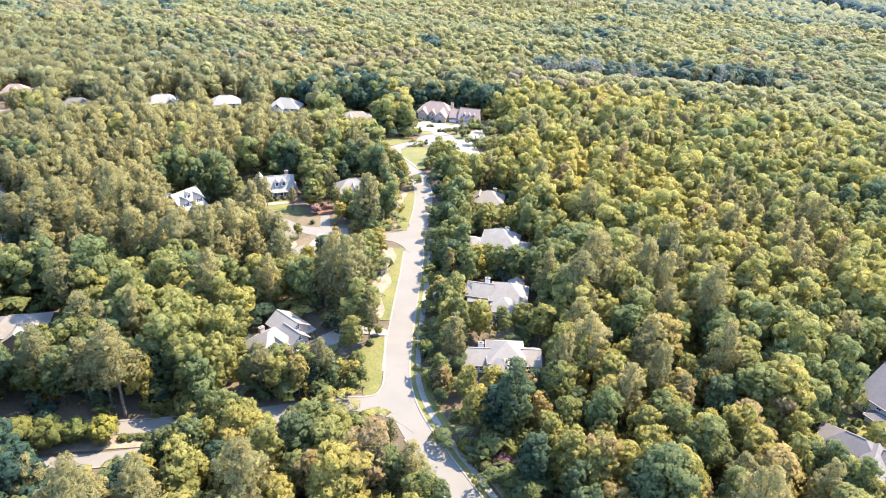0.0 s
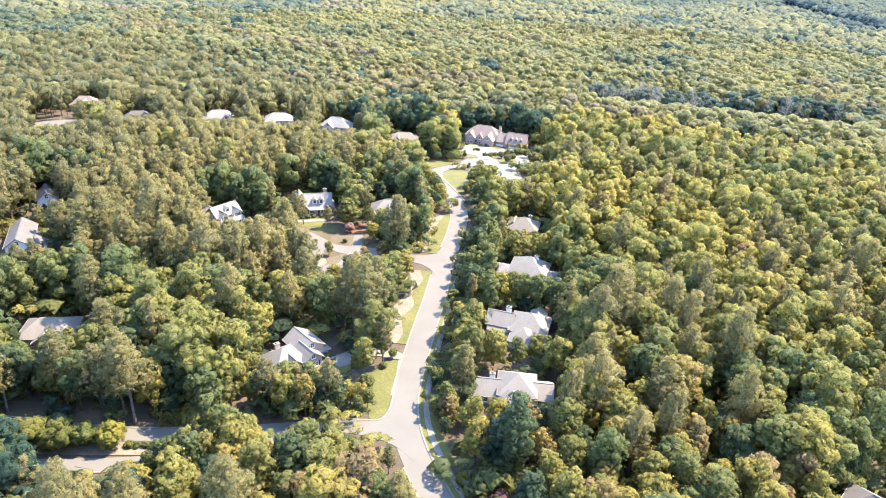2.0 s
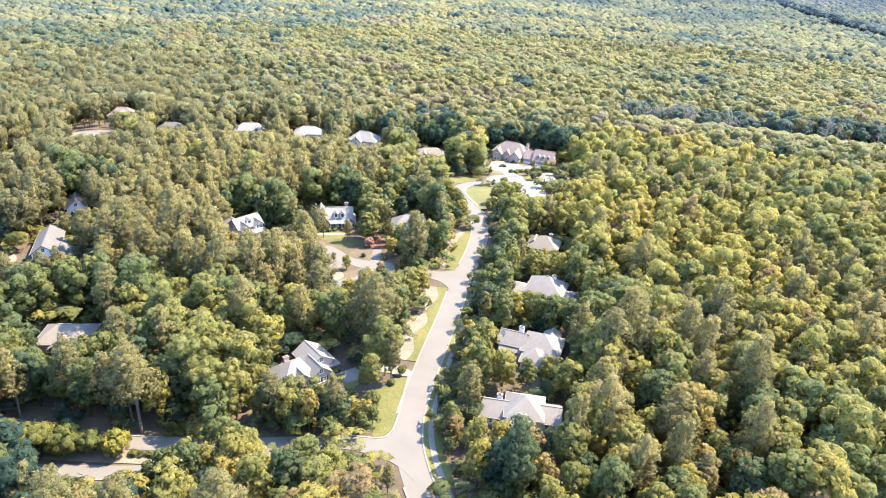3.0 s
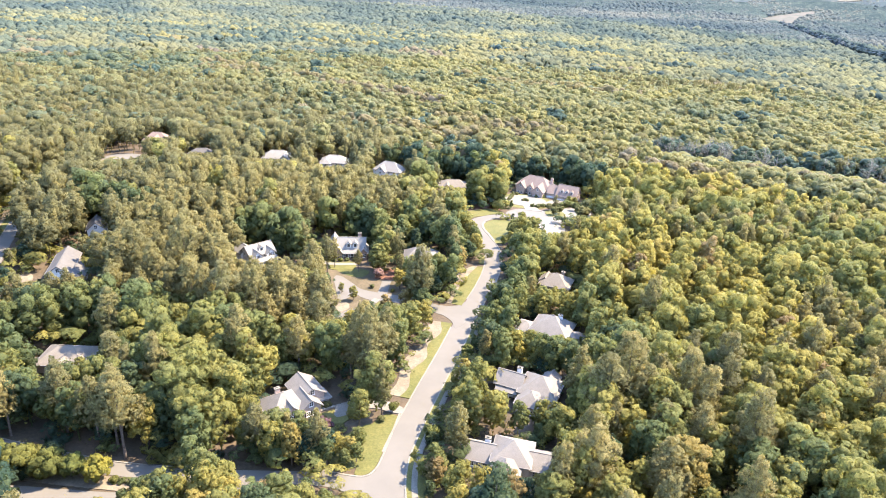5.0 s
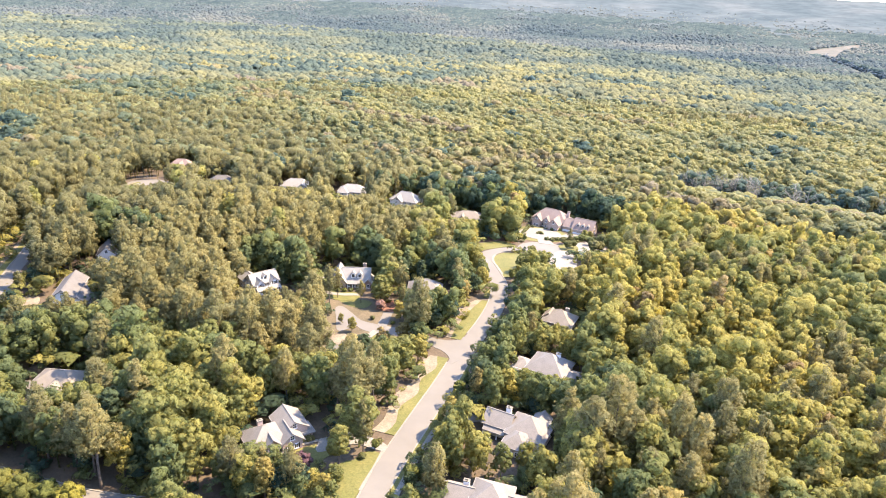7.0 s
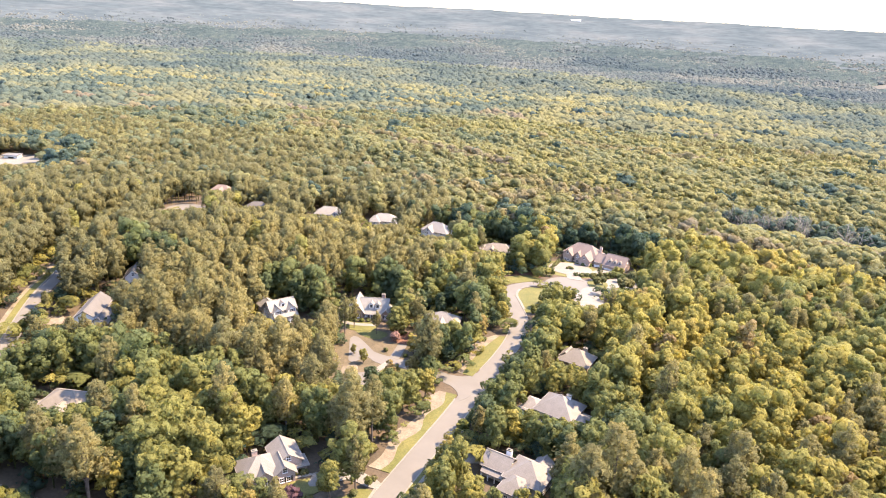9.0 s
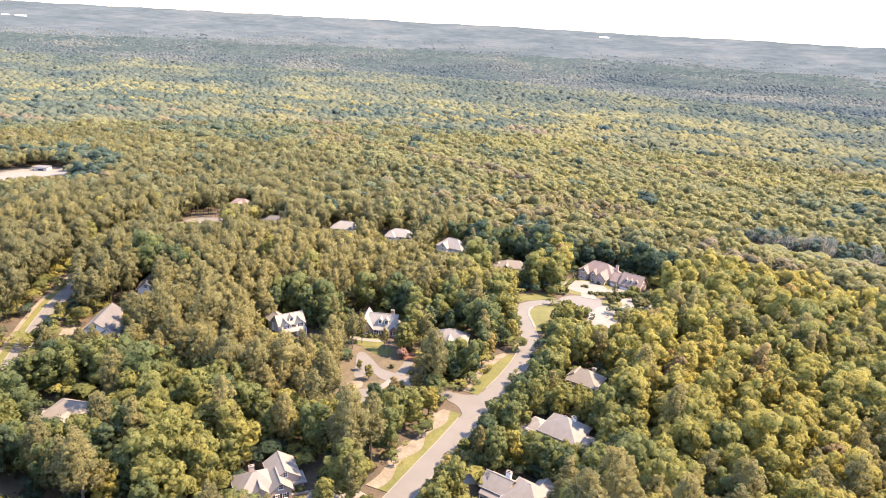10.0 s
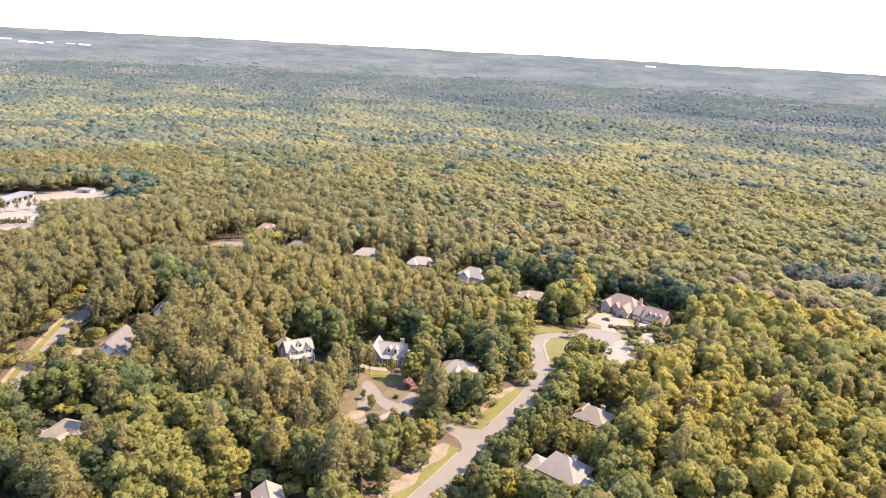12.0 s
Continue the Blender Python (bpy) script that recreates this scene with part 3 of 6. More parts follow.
def roof_prism(b, x0, x1, y0, y1, eave, pitch, axis, hip, over=0.55, thick=0.28):
    """A roof slab over a rectangle: ridge along an axis, gabled or hipped."""
    flip = axis == "y"
    if flip:
        x0, x1, y0, y1 = y0, y1, x0, x1
    ym, half = (y0 + y1) / 2, (y1 - y0) / 2
    zr, ze = eave + half * pitch, eave - over * pitch
    X0, X1, Y0, Y1 = x0 - over, x1 + over, y0 - over, y1 + over
    inset = min(half + over, (X1 - X0) / 2 - 0.02) if hip else 0
    if hip and inset < half + over:
        zr = ze + (half + over) * pitch * inset / (half + over)
    top = [(X0, Y0, ze), (X1, Y0, ze), (X1, Y1, ze), (X0, Y1, ze), (X0 + inset, ym, zr), (X1 - inset, ym, zr)]
    faces = [(0, 1, 5, 4), (2, 3, 4, 5)]
    rim = [0, 1, 5, 2, 3, 4]
    if hip:
        faces += [(1, 2, 5), (3, 0, 4)]
        rim = [0, 1, 2, 3]
    v = top + [(x, y, z - thick) for x, y, z in top]
    f = faces + [tuple(i + 6 for i in g)[::-1] for g in faces]
    f += [(rim[k - 1], rim[k - 1] + 6, rim[k] + 6, rim[k]) for k in range(len(rim))]
    if flip:
        v, f = [(y, x, z) for x, y, z in v], [g[::-1] for g in f]
    b.add(v, f)
    return zr


def wall_prism(b, x0, x1, y0, y1, z0, eave, pitch, axis, hip):
    if hip:
        b.box(x0, x1, y0, y1, z0, eave)
        return
    flip = axis == "y"
    if flip:
        x0, x1, y0, y1 = y0, y1, x0, x1
    ym, zr = (y0 + y1) / 2, eave + (y1 - y0) / 2 * pitch - 0.1
    v = [(x, y, z) for x in (x0, x1) for y, z in ((y0, z0), (y1, z0), (y1, eave), (ym, zr), (y0, eave))]
    f = [(0, 1, 2, 3, 4)[::-1], (5, 6, 7, 8, 9), (0, 5, 9, 4), (1, 2, 7, 6), (4, 9, 8, 3), (3, 8, 7, 2), (0, 1, 6, 5)]
    if flip:
        v, f = [(y, x, z) for x, y, z in v], [g[::-1] for g in f]
    b.add(v, f)


def house(label, place, rz, blocks, wall, roof, chimneys=(), dormers=(), shutters=False, door=None, garage=None, porch=None):
    """blocks: (x0, x1, y0, y1, eave, pitch, ridge axis, hipped, {side: windows in a row}); the front is the side S."""
    x, y = place
    ob = tagged(new("house"), label, "house")
    ob.location, ob.rotation_euler = (x, y, land_at(x, y)), (0, 0, radians(rz))
    ob.empty_display_size = 2
    for x0, x1, y0, y1, eave, pitch, axis, hip, wins in blocks:
        FOOT.append((x, y, radians(rz), x0, x1, y0, y1))
        wb, rb = Build(), Build()
        wall_prism(wb, x0, x1, y0, y1, -2.5, eave, pitch, axis, hip)
        w = wb.make("wall", wall, ob)
        zr = roof_prism(rb, x0, x1, y0, y1, eave, pitch, axis, hip)
        r = rb.make("roof", roof, ob)
        if not hip or (x1 - x0) != (y1 - y0):
            hb = Build()
            half = (y1 - y0) / 2 if axis == "x" else (x1 - x0) / 2
            ins = (half + 0.1) if hip else -0.5
            if axis == "x" and x1 - x0 > 2 * ins:
                hb.box(x0 + ins, x1 - ins, (y0 + y1) / 2 - 0.16, (y0 + y1) / 2 + 0.16, zr - 0.12, zr + 0.06)
            elif axis == "y" and y1 - y0 > 2 * ins:
                hb.box((x0 + x1) / 2 - 0.16, (x0 + x1) / 2 + 0.16, y0 + ins, y1 - ins, zr - 0.12, zr + 0.06)
            if hb.v:
                hb.make("ridge_cap", roof, r)
        o, z = 0.56, eave - 0.55 * pitch
        runs = []
        if hip or axis == "x":
            runs += [(x0 - o, x1 + o, y0 - o - 0.12, y0 - o), (x0 - o, x1 + o, y1 + o, y1 + o + 0.12)]
        if hip or axis == "y":
            runs += [(x0 - o - 0.12, x0 - o, y0 - o, y1 + o), (x1 + o, x1 + o + 0.12, y0 - o, y1 + o)]
        for run in runs:
            Build().box(*run, z - 0.34, z - 0.02).make("gutter", M_GUTTER, ob)
        for side, n in wins.items():
            for floor in range(max(1, int(eave // 2.7))):
                zc = 1.55 + 2.9 * floor
                for k in range(n):
                    u = (k + 1) / (n + 1)
                    p = {"S": (x0 + (x1 - x0) * u, y0 - 0.03, zc), "N": (x0 + (x1 - x0) * u, y1 + 0.03, zc),
                         "W": (x0 - 0.03, y0 + (y1 - y0) * u, zc), "E": (x1 + 0.03, y0 + (y1 - y0) * u, zc)}[side]
                    window(ob, p, side, shutters and side == "S")
            gable = {"S": "y", "N": "y", "E": "x", "W": "x"}[side]
            if not hip and axis == gable and (zr - eave) > 2.2:
                p = {"S": ((x0 + x1) / 2, y0 - 0.03, eave + 0.9), "N": ((x0 + x1) / 2, y1 + 0.03, eave + 0.9),
                     "W": (x0 - 0.03, (y0 + y1) / 2, eave + 0.9), "E": (x1 + 0.03, (y0 + y1) / 2, eave + 0.9)}[side]
                window(ob, p, side)
    for cx, cy, top in chimneys:
        c = Build().box(cx - 0.75, cx + 0.75, cy - 0.5, cy + 0.5, 2.0, top).make("chimney", M_WHITE if wall in (W_WHITE, W_BEIGE) else wall, ob)
        Build().box(cx - 0.85, cx + 0.85, cy - 0.6, cy + 0.6, top, top + 0.22).box(cx - 0.3, cx + 0.3, cy - 0.2, cy + 0.2, top + 0.22, top + 0.55).make("chimney_cap", M_CONC, c)
    for dx, dy, dz, depth in dormers:
        d = Build()
        wall_prism(d, dx - 0.95, dx + 0.95, dy, dy + depth, dz - 1.2, dz + 1.7, 0.9, "y", False)
        do = d.make("dormer", W_WHITE, ob)
        rb = Build()
        roof_prism(rb, dx - 0.95, dx + 0.95, dy, dy + depth, dz + 1.7, 0.9, "y", False, 0.25, 0.15)
        rb.make("dormer_roof", roof, do)
        shared("pane", ME_PANE, do, (dx, dy - 0.03, dz + 0.75))
    if door:
        dx, dy = door
        d = Build().box(dx - 0.6, dx + 0.6, dy - 0.08, dy + 0.02, 0.1, 2.25).make("door", M_DARKTRIM, ob)
        Build().box(dx - 0.75, dx + 0.75, dy - 0.05, dy + 0.02, 2.25, 2.45).box(dx - 0.75, dx - 0.6, dy - 0.05, dy + 0.02, 0.1, 2.25).box(dx + 0.6, dx + 0.75, dy - 0.05, dy + 0.02, 0.1, 2.25).make("door_frame", M_WHITE, d)
    if garage:
        for gxx, gyy, side in garage:
            g = Build()
            for k in range(4):
                g.box(-2.3, 2.3, -0.06, 0.04, 0.1 + 0.56 * k, 0.62 + 0.56 * k)
            go = g.make("garage_door", M_WHITE, ob)
            go.location, go.rotation_euler = (gxx, gyy, 0), (0, 0, radians(SIDES[side]))
    if porch:
        x0, x1, y0, y1, z = porch
        p = Build().add([(x0, y0, z), (x1, y0, z), (x1, y1, z + 1.1), (x0, y1, z + 1.1), (x0, y0, z - 0.2), (x1, y0, z - 0.2), (x1, y1, z + 0.9), (x0, y1, z + 0.9)],
                        [(0, 1, 2, 3), (7, 6, 5, 4), (0, 4, 5, 1), (1, 5, 6, 2), (2, 6, 7, 3), (3, 7, 4, 0)]).make("porch_roof", roof, ob)
        for k in range(4):
            px = x0 + 0.3 + (x1 - x0 - 0.6) * k / 3
            Build().box(px - 0.12, px + 0.12, y0 + 0.2, y0 + 0.44, -0.3, z - 0.1).make("porch_post", M_WHITE, ob)
    return ob


H = {}
H["brick"] = house("large rose-brick house with a pale many-gabled shingle roof", (-67.9, 149.8), 45,
                   [(-11, 0, -5.5, 4.5, 3.4, 0.74, "x", True, {"S": 1, "W": 2, "N": 3}), (-1.5, 6, -3.0, 6, 4.6, 0.66, "y", False, {"S": 1, "E": 3}), (-2.7, 3.1, -6.6, 0, 3.7, 0.86, "y", False, {"S": 2, "W": 1}),
                    (-7.0, -3.4, -6.2, -1, 4.0, 0.95, "y", False, {"S": 1}), (3.1, 7.4, -3.4, 1.0, 2.6, 0.35, "x", True, {"E": 1})],
                   W_ROSE, R_PALE, chimneys=[(-6.0, 2.6, 6.6)], shutters=True, door=(-3.05, -5.56))
H["r5"] = house("sprawling house with a broad pale hipped shingle roof", (-5.0, 135.0), -4,
                [(-5.5, 4, -3.5, 6, 5.0, 0.70, "x", True, {"S": 2, "N": 3}), (-12.5, -5.5, -2.5, 4.5, 3.3, 0.75, "x", False, {"S": 3, "W": 2}), (4, 8.6, -2.2, 5.2, 3.4, 0.62, "x", False, {"S": 2, "E": 2}),
                 (-5.2, 1.6, -8.8, -1, 4.3, 0.75, "y", True, {"S": 2, "W": 1, "E": 1})],
                W_BEIGE, R_PALE, chimneys=[(-7.6, 2.6, 6.3)])
H["r4"] = house("long house with a pale hipped roof and white chimney", (-2.5, 170.0), -14,
                [(-2.5, 8.5, -4.6, 6, 4.6, 0.68, "x", True, {"S": 1, "E": 3}), (-10.2, -2.5, -3, 4, 4.3, 0.75, "x", False, {"S": 2, "W": 2}), (-1.6, 5.4, -9.6, -2, 4.0, 0.70, "y", True, {"S": 2, "W": 2}),
                 (2.6, 6.8, 4.5, 8.6, 4.4, 0.7, "y", False, {"N": 1})],
                W_BEIGE, R_PALE, chimneys=[(-4.4, 2.4, 7.6)], garage=[(-10.25, 0.6, "W")], porch=(-9.8, -2.8, -5.0, -3.0, 2.7))
H["r2"] = house("broad house with a pale hipped roof among trees", (4.0, 210.5), -16,
                [(-7, 6, -6, 6, 5.0, 0.72, "x", True, {"S": 3, "E": 2}), (4, 10.5, -5, 3.5, 3.2, 0.6, "x", True, {"S": 2, "E": 1}), (-12.5, -6, -5.5, 2.5, 3.0, 0.6, "x", True, {"S": 2, "W": 2})],
                W_BEIGE, R_PALE, chimneys=[(1.6, 1.6, 9.0)])
H["rr"] = house("square house with a tan pyramid roof in trees", (4.5, 252.0), -14,
                [(-5.6, 5.8, -5.0, 5.2, 4.4, 0.68, "x", True, {"S": 3, "E": 2, "W": 2}), (-6.4, -2.4, -1.5, 4.0, 4.2, 0.85, "y", False, {"S": 1, "W": 1})], W_TANB, R_TAN, chimneys=[(2.0, 2.8, 7.6)])
H["gt"] = house("brick cottage with a whitish steep roof and two dormers", (-88.2, 263.2), 14,
                [(-4, 8.0, -3.5, 5.5, 3.7, 1.0, "x", False, {"S": 3, "E": 2}), (-9.0, -2.2, -5.0, 5.5, 3.9, 1.32, "y", False, {"S": 2, "W": 2}), (6.0, 9.0, -4.3, 4, 3.4, 1.05, "y", False, {"S": 1, "E": 1})],
                W_BRICK, R_WHITE, chimneys=[(5.6, 2.4, 9.4)], dormers=[(0.9, -2.6, 4.9, 3.2), (3.7, -2.6, 4.9, 3.2)], shutters=True, door=(2.5, -3.55), porch=(-1.8, 5.8, -5.0, -3.5, 2.7))
H["wl"] = house("white two-storey house with gabled pale roof and porch", (-120.0, 241.0), 52,
                [(-5.6, 5.6, -3.4, 4.0, 5.4, 0.78, "x", False, {"S": 3, "E": 2, "W": 2}), (-4.8, -1.2, -4.9, 0, 5.4, 1.0, "y", False, {"S": 1}), (1.4, 5.0, -4.9, 0, 5.4, 1.0, "y", False, {"S": 1}), (-6.4, -0.4, 3, 9.0, 4.6, 0.75, "y", False, {"W": 2, "N": 2})],
                W_WHITE, R_WHITE, dormers=[(0.1, -2.6, 5.6, 2.6)], porch=(-5.2, 5.4, -6.8, -4.9, 2.8), shutters=True, door=(0, -3.45))
H["mid"] = house("house with a pale hipped roof deep in trees", (-54.5, 263.0), 10,
                 [(-7, 7, -5, 5.5, 4.4, 0.75, "x", True, {"S": 3, "E": 2, "W": 2}), (-3, 3, -7.5, 0, 4.4, 0.9, "y", False, {"S": 1})], W_BEIGE, R_PALE)
H["ll"] = house("house with a low tan hipped roof in trees", (-141.0, 149.5), 10,
                [(-7, 7, -5, 5, 4.0, 0.65, "x", True, {"S": 3, "E": 2}), (-2, 4, -7, 0, 3.6, 0.7, "y", False, {"S": 1})], W_TANB, R_TAN)
H["lh"] = house("long grey-roofed house with parallel gables in pines", (-180.0, 201.5), 114,
                [(-9.0, 9.0, -4.0, 3.8, 5.2, 0.72, "x", False, {"S": 4, "E": 2, "W": 2}), (-10.0, -2, -8, -2, 3.4, 0.7, "x", False, {"S": 3, "W": 2})], W_WHITE, R_GREY, porch=(-2, 8, -6.2, -4.0, 2.7))
H["lh2"] = house("small white house in tall pines", (-191.0, 238.0), 30,
                 [(-3.5, 3.5, -4.5, 4.5, 5.0, 0.9, "y", False, {"S": 2, "E": 2})], W_WHITE, R_GREY)
H["f0"] = house("two-storey pale house at the wood's edge", (-176.0, 401.0), 12,
                [(-9, 9, -5, 5, 5.8, 0.75, "x", True, {"S": 4, "E": 2}), (2, 8, -8, 0, 5.8, 0.9, "y", False, {"S": 2, "E": 1})], W_WHITE, R_WHITE)
H["f2"] = house("two-storey beige house with a whitish hipped roof", (-141.0, 411.0), 8,
                [(-8.5, 8.5, -5, 5, 5.8, 0.7, "x", True, {"S": 4, "E": 2}), (-8, -2, -7.5, 0, 5.8, 0.85, "y", True, {"S": 1})], W_BEIGE, R_WHITE)
H["f1"] = house("two-storey white house with a whitish hipped roof", (-104.0, 411.0), -10,
                [(-9, 9, -5.5, 5.5, 5.8, 0.8, "x", True, {"S": 4, "E": 3}), (-6, 0, -8, 0, 5.8, 0.95, "y", False, {"S": 1})], W_WHITE, R_WHITE)
H["fr"] = house("low brick house with a pale grey roof", (-59.0, 396.0), 6,
                [(-9, 8, -5, 5, 3.6, 0.6, "x", True, {"S": 4}), (3, 11, -7, 2, 3.2, 0.6, "x", True, {"S": 2}), (-7, -1.5, -8, 0, 3.5, 0.8, "y", False, {"S": 1}), (-14, -8, -3, 4, 3.0, 0.6, "x", True, {"S": 1})], W_BRICK, R_TAN)
H["red"] = house("large brick mansion with a pinkish many-gabled roof", (-5.0, 407.0), -17,
                 [(-15, 6, -5.5, 6.5, 5.6, 0.85, "x", True, {"S": 5, "W": 2}), (-14, -8.6, -8.6, 0, 5.2, 1.05, "y", False, {"S": 2, "W": 1}), (-7.0, -3.6, -7.4, 0, 5.4, 1.2, "y", False, {"S": 1}), (-2.5, 4.0, -11.5, 0, 5.2, 1.0, "y", False, {"S": 2, "W": 2}),
                  (6, 13, -7.5, 2, 4.6, 0.8, "x", False, {"S": 2}), (12, 24, -9, 2.5, 4.6, 0.9, "x", False, {"S": 3, "E": 2})],
                 W_ROSE, R_PINK, chimneys=[(5, 3, 10.0)], dormers=[(15, -7.4, 5.4, 3.4), (18, -7.4, 5.4, 3.4), (21, -7.4, 5.4, 3.4)], garage=[(8, -7.56, "S"), (15, -9.06, "S")])
H["cdsh"] = house("brownish house by a turning circle in pines", (-266.0, 412.0), 10,
                  [(-8, 8, -5, 5, 5.4, 0.8, "x", True, {"S": 3, "E": 2}), (-2, 4, -7.5, 0, 5.4, 1.0, "y", False, {"S": 1})], W_BRICK, R_PINK)
H["f00"] = house("grey-roofed house half hidden by pines", (-219.0, 383.0), 20,
                 [(-8, 8, -5, 5, 5.0, 0.75, "x", True, {"S": 3, "E": 2})], W_BEIGE, R_GREY)
H["ra"] = house("two-storey cream house with a slate-grey gabled roof", (97.0, 117.0), 25,
                [(-9, 9, -6, 6, 5.6, 0.7, "y", False, {"S": 3, "W": 3}), (-12, -8, -5, 1, 3.0, 0.5, "y", True, {"W": 1, "S": 1}), (-4, 3, -9.5, -4, 5.4, 0.8, "y", False, {"S": 2, "W": 1})], W_BEIGE, R_DARK)
H["rb"] = house("cream house with a slate-grey roof and brown end", (73.5, 99.5), -42,
                [(-7.5, 6, -4.5, 4.5, 4.2, 0.72, "x", True, {"S": 3, "W": 2}), (0.5, 8, -9, 1, 4.2, 0.72, "y", False, {"S": 2, "W": 2}), (6, 12, -5, 4, 4.0, 0.7, "x", False, {"S": 2, "E": 2})], W_BEIGE, R_DARK)


def works_building(label, place, rz, w, d, h, top=M_METAL):
    x, y = place
    ob = tagged(new("warehouse"), label, "warehouse", "works buildings")
    ob.location, ob.rotation_euler = (x, y, land_at(x, y)), (0, 0, radians(rz))
    Build().box(-w / 2, w / 2, -d / 2, d / 2, -2, h).make("wall", W_WHITE, ob)
    Build().box(-w / 2 - 0.6, w / 2 + 0.6, -d / 2 - 2.5, d / 2 + 0.6, h, h + 0.5).make("roof", top, ob)
    n = int(w // 8)
    for k in range(n):
        cx = -w / 2 + (k + 0.5) * w / n
        # Dark panels; on the long shed they stand in for shaded open bays.
        Build().box(cx - 2.6, cx + 2.6, -d / 2 - 0.08, -d / 2 + 0.02, 0.2, h - 1.6).make("bay_door", M_DARKTRIM, ob)


works_building("long open-bayed works shed with a grey metal roof", (-575.7, 432), 109, 48, 12, 5)
works_building("low works building with a pale tan flat roof", (-506, 386), 35, 27, 18, 4, R_TAN)
works_building("white works shed behind trees", (-562, 503), 20, 13, 8, 3.4)


def far_building(place, w, d, h):
    """A large pale hall on the far plain, with a low double-pitched roof."""
    x, y = place
    ob = tagged(new("hall"), "white industrial hall on the far plain", "hall", "far halls")
    ob.location, ob.rotation_euler = (x, y, land_at(x, y)), (0, 0, math.atan2(-x, y))
    Build().box(-w / 2, w / 2, -d / 2, d / 2, -2, h).make("wall", M_WHITE, ob)
    Build().add([(-w / 2 - 1, -d / 2 - 1, h), (w / 2 + 1, -d / 2 - 1, h), (w / 2 + 1, d / 2 + 1, h), (-w / 2 - 1, d / 2 + 1, h), (-w / 2 - 1, 0, h + 3), (w / 2 + 1, 0, h + 3)],
                [(0, 1, 5, 4), (2, 3, 4, 5), (1, 2, 5), (3, 0, 4), (3, 2, 1, 0)]).make("roof", M_WHITE, ob)


for x, y, w, d, h in ((-3500, 2480, 60, 30, 13), (-3380, 2490, 34, 20, 13), (-3345, 2515, 50, 26, 12), (-3300, 2530, 26, 20, 13), (-3328, 2602, 30, 20, 13), (-3240, 2655, 34, 20, 12), (-3181, 2690, 50, 26, 13), (-530, 4514, 60, 30, 13)):
    far_building((x, y), w, d, h)


# ---------------------------------------------------------------- trees
ICO_V = np.array([(0, 0, 1)] + [(0.894 * math.cos(a), 0.894 * math.sin(a), 0.447) for a in np.arange(5) * 2 * math.pi / 5]
                 + [(0.894 * math.cos(a), 0.894 * math.sin(a), -0.447) for a in (np.arange(5) + 0.5) * 2 * math.pi / 5] + [(0, 0, -1)])
ICO_F = np.array([(0, 1 + k, 1 + (k + 1) % 5) for k in range(5)] + [(1 + k, 6 + k, 1 + (k + 1) % 5) for k in range(5)]
                 + [(6 + k, 6 + (k + 1) % 5, 1 + (k + 1) % 5) for k in range(5)] + [(11, 6 + (k + 1) % 5, 6 + k) for k in range(5)])


def lobes_broad(g, R, h, n):
    """Centres and radii of the boughs of a broadleaf crown of height h: taller than wide, with uneven shoulders."""
    out = [((0, 0, 0.60 * h), R * 0.74)]
    if n > 1:
        out.append(((g.uniform(-0.22, 0.22) * R, g.uniform(-0.22, 0.22) * R, 0.82 * h), R * g.uniform(0.46, 0.58)))
    if n > 2:
        out.append(((g.uniform(-0.15, 0.15) * R, g.uniform(-0.15, 0.15) * R, 0.38 * h), R * 0.66))
    for k in range(max(0, n - 3)):
        a = 2 * math.pi * 0.382 * k + g.uniform(-0.5, 0.5)
        u = (k + 0.5) / (n - 3)
        q = g.uniform(0.46, 0.74) * R * (1.0 - 0.5 * u ** 2.0)
        out.append(((q * math.cos(a), q * math.sin(a), h * (0.26 + 0.60 * u + g.uniform(-0.06, 0.06))), R * g.uniform(0.26, 0.42)))
    return out


def lobes_pine(g, R, h, n):
    """A narrower crown that tapers upwards."""
    out = []
    for k in range(n):
        u = k / max(1, n - 1)
        a = 2.4 * k + g.uniform(-0.5, 0.5)
        rr = R * (1.0 - 0.78 * u) * g.uniform(0.6, 1.05)
        wide = 0.74 - 0.40 * u if n > 4 else 0.86 - 0.46 * u
        out.append(((rr * 0.36 * math.cos(a), rr * 0.36 * math.sin(a), h * (0.40 + 0.53 * u)), R * wide * g.uniform(0.9, 1.1)))
    return out


def unit(a):
    return a / np.maximum(np.linalg.norm(a, axis=1), 1e-6)[:, None]


def tufts(g, P, D, rad, mid, own=0.72, rough=0.32, tall=0.92):
    """Leafy tufts: open lumpy domes at the places P that bulge towards D, with rounded normals."""
    n = len(P)
    t1 = unit(np.cross(D, g.normal(size=(n, 3))))
    t2 = np.cross(D, t1)
    q = ICO_V[:11] * np.array((1.0, 1.0, tall))
    loc = q[None] * g.uniform(1 - rough, 1 + rough, (n, 11, 1)) * rad[:, None, None]
    off = loc[:, :, :1] * t1[:, None] + loc[:, :, 1:2] * t2[:, None] + loc[:, :, 2:] * D[:, None]
    V = (P[:, None] + off).reshape(-1, 3)
    N = unit(own * unit(off.reshape(-1, 3)) + (1 - own) * unit(V - mid) + 0.24 * g.normal(size=V.shape))
    F = (ICO_F[:10][None] + 11 * np.arange(n)[:, None, None]).reshape(-1, 3)
    return V, F, N


def joined(pieces):
    V, F, N, k = [], [], [], 0
    for v, f, n in pieces:
        V.append(v)
        F.append(f + k)
        N.append(n)
        k += len(v)
    return np.concatenate(V), np.concatenate(F), np.concatenate(N)


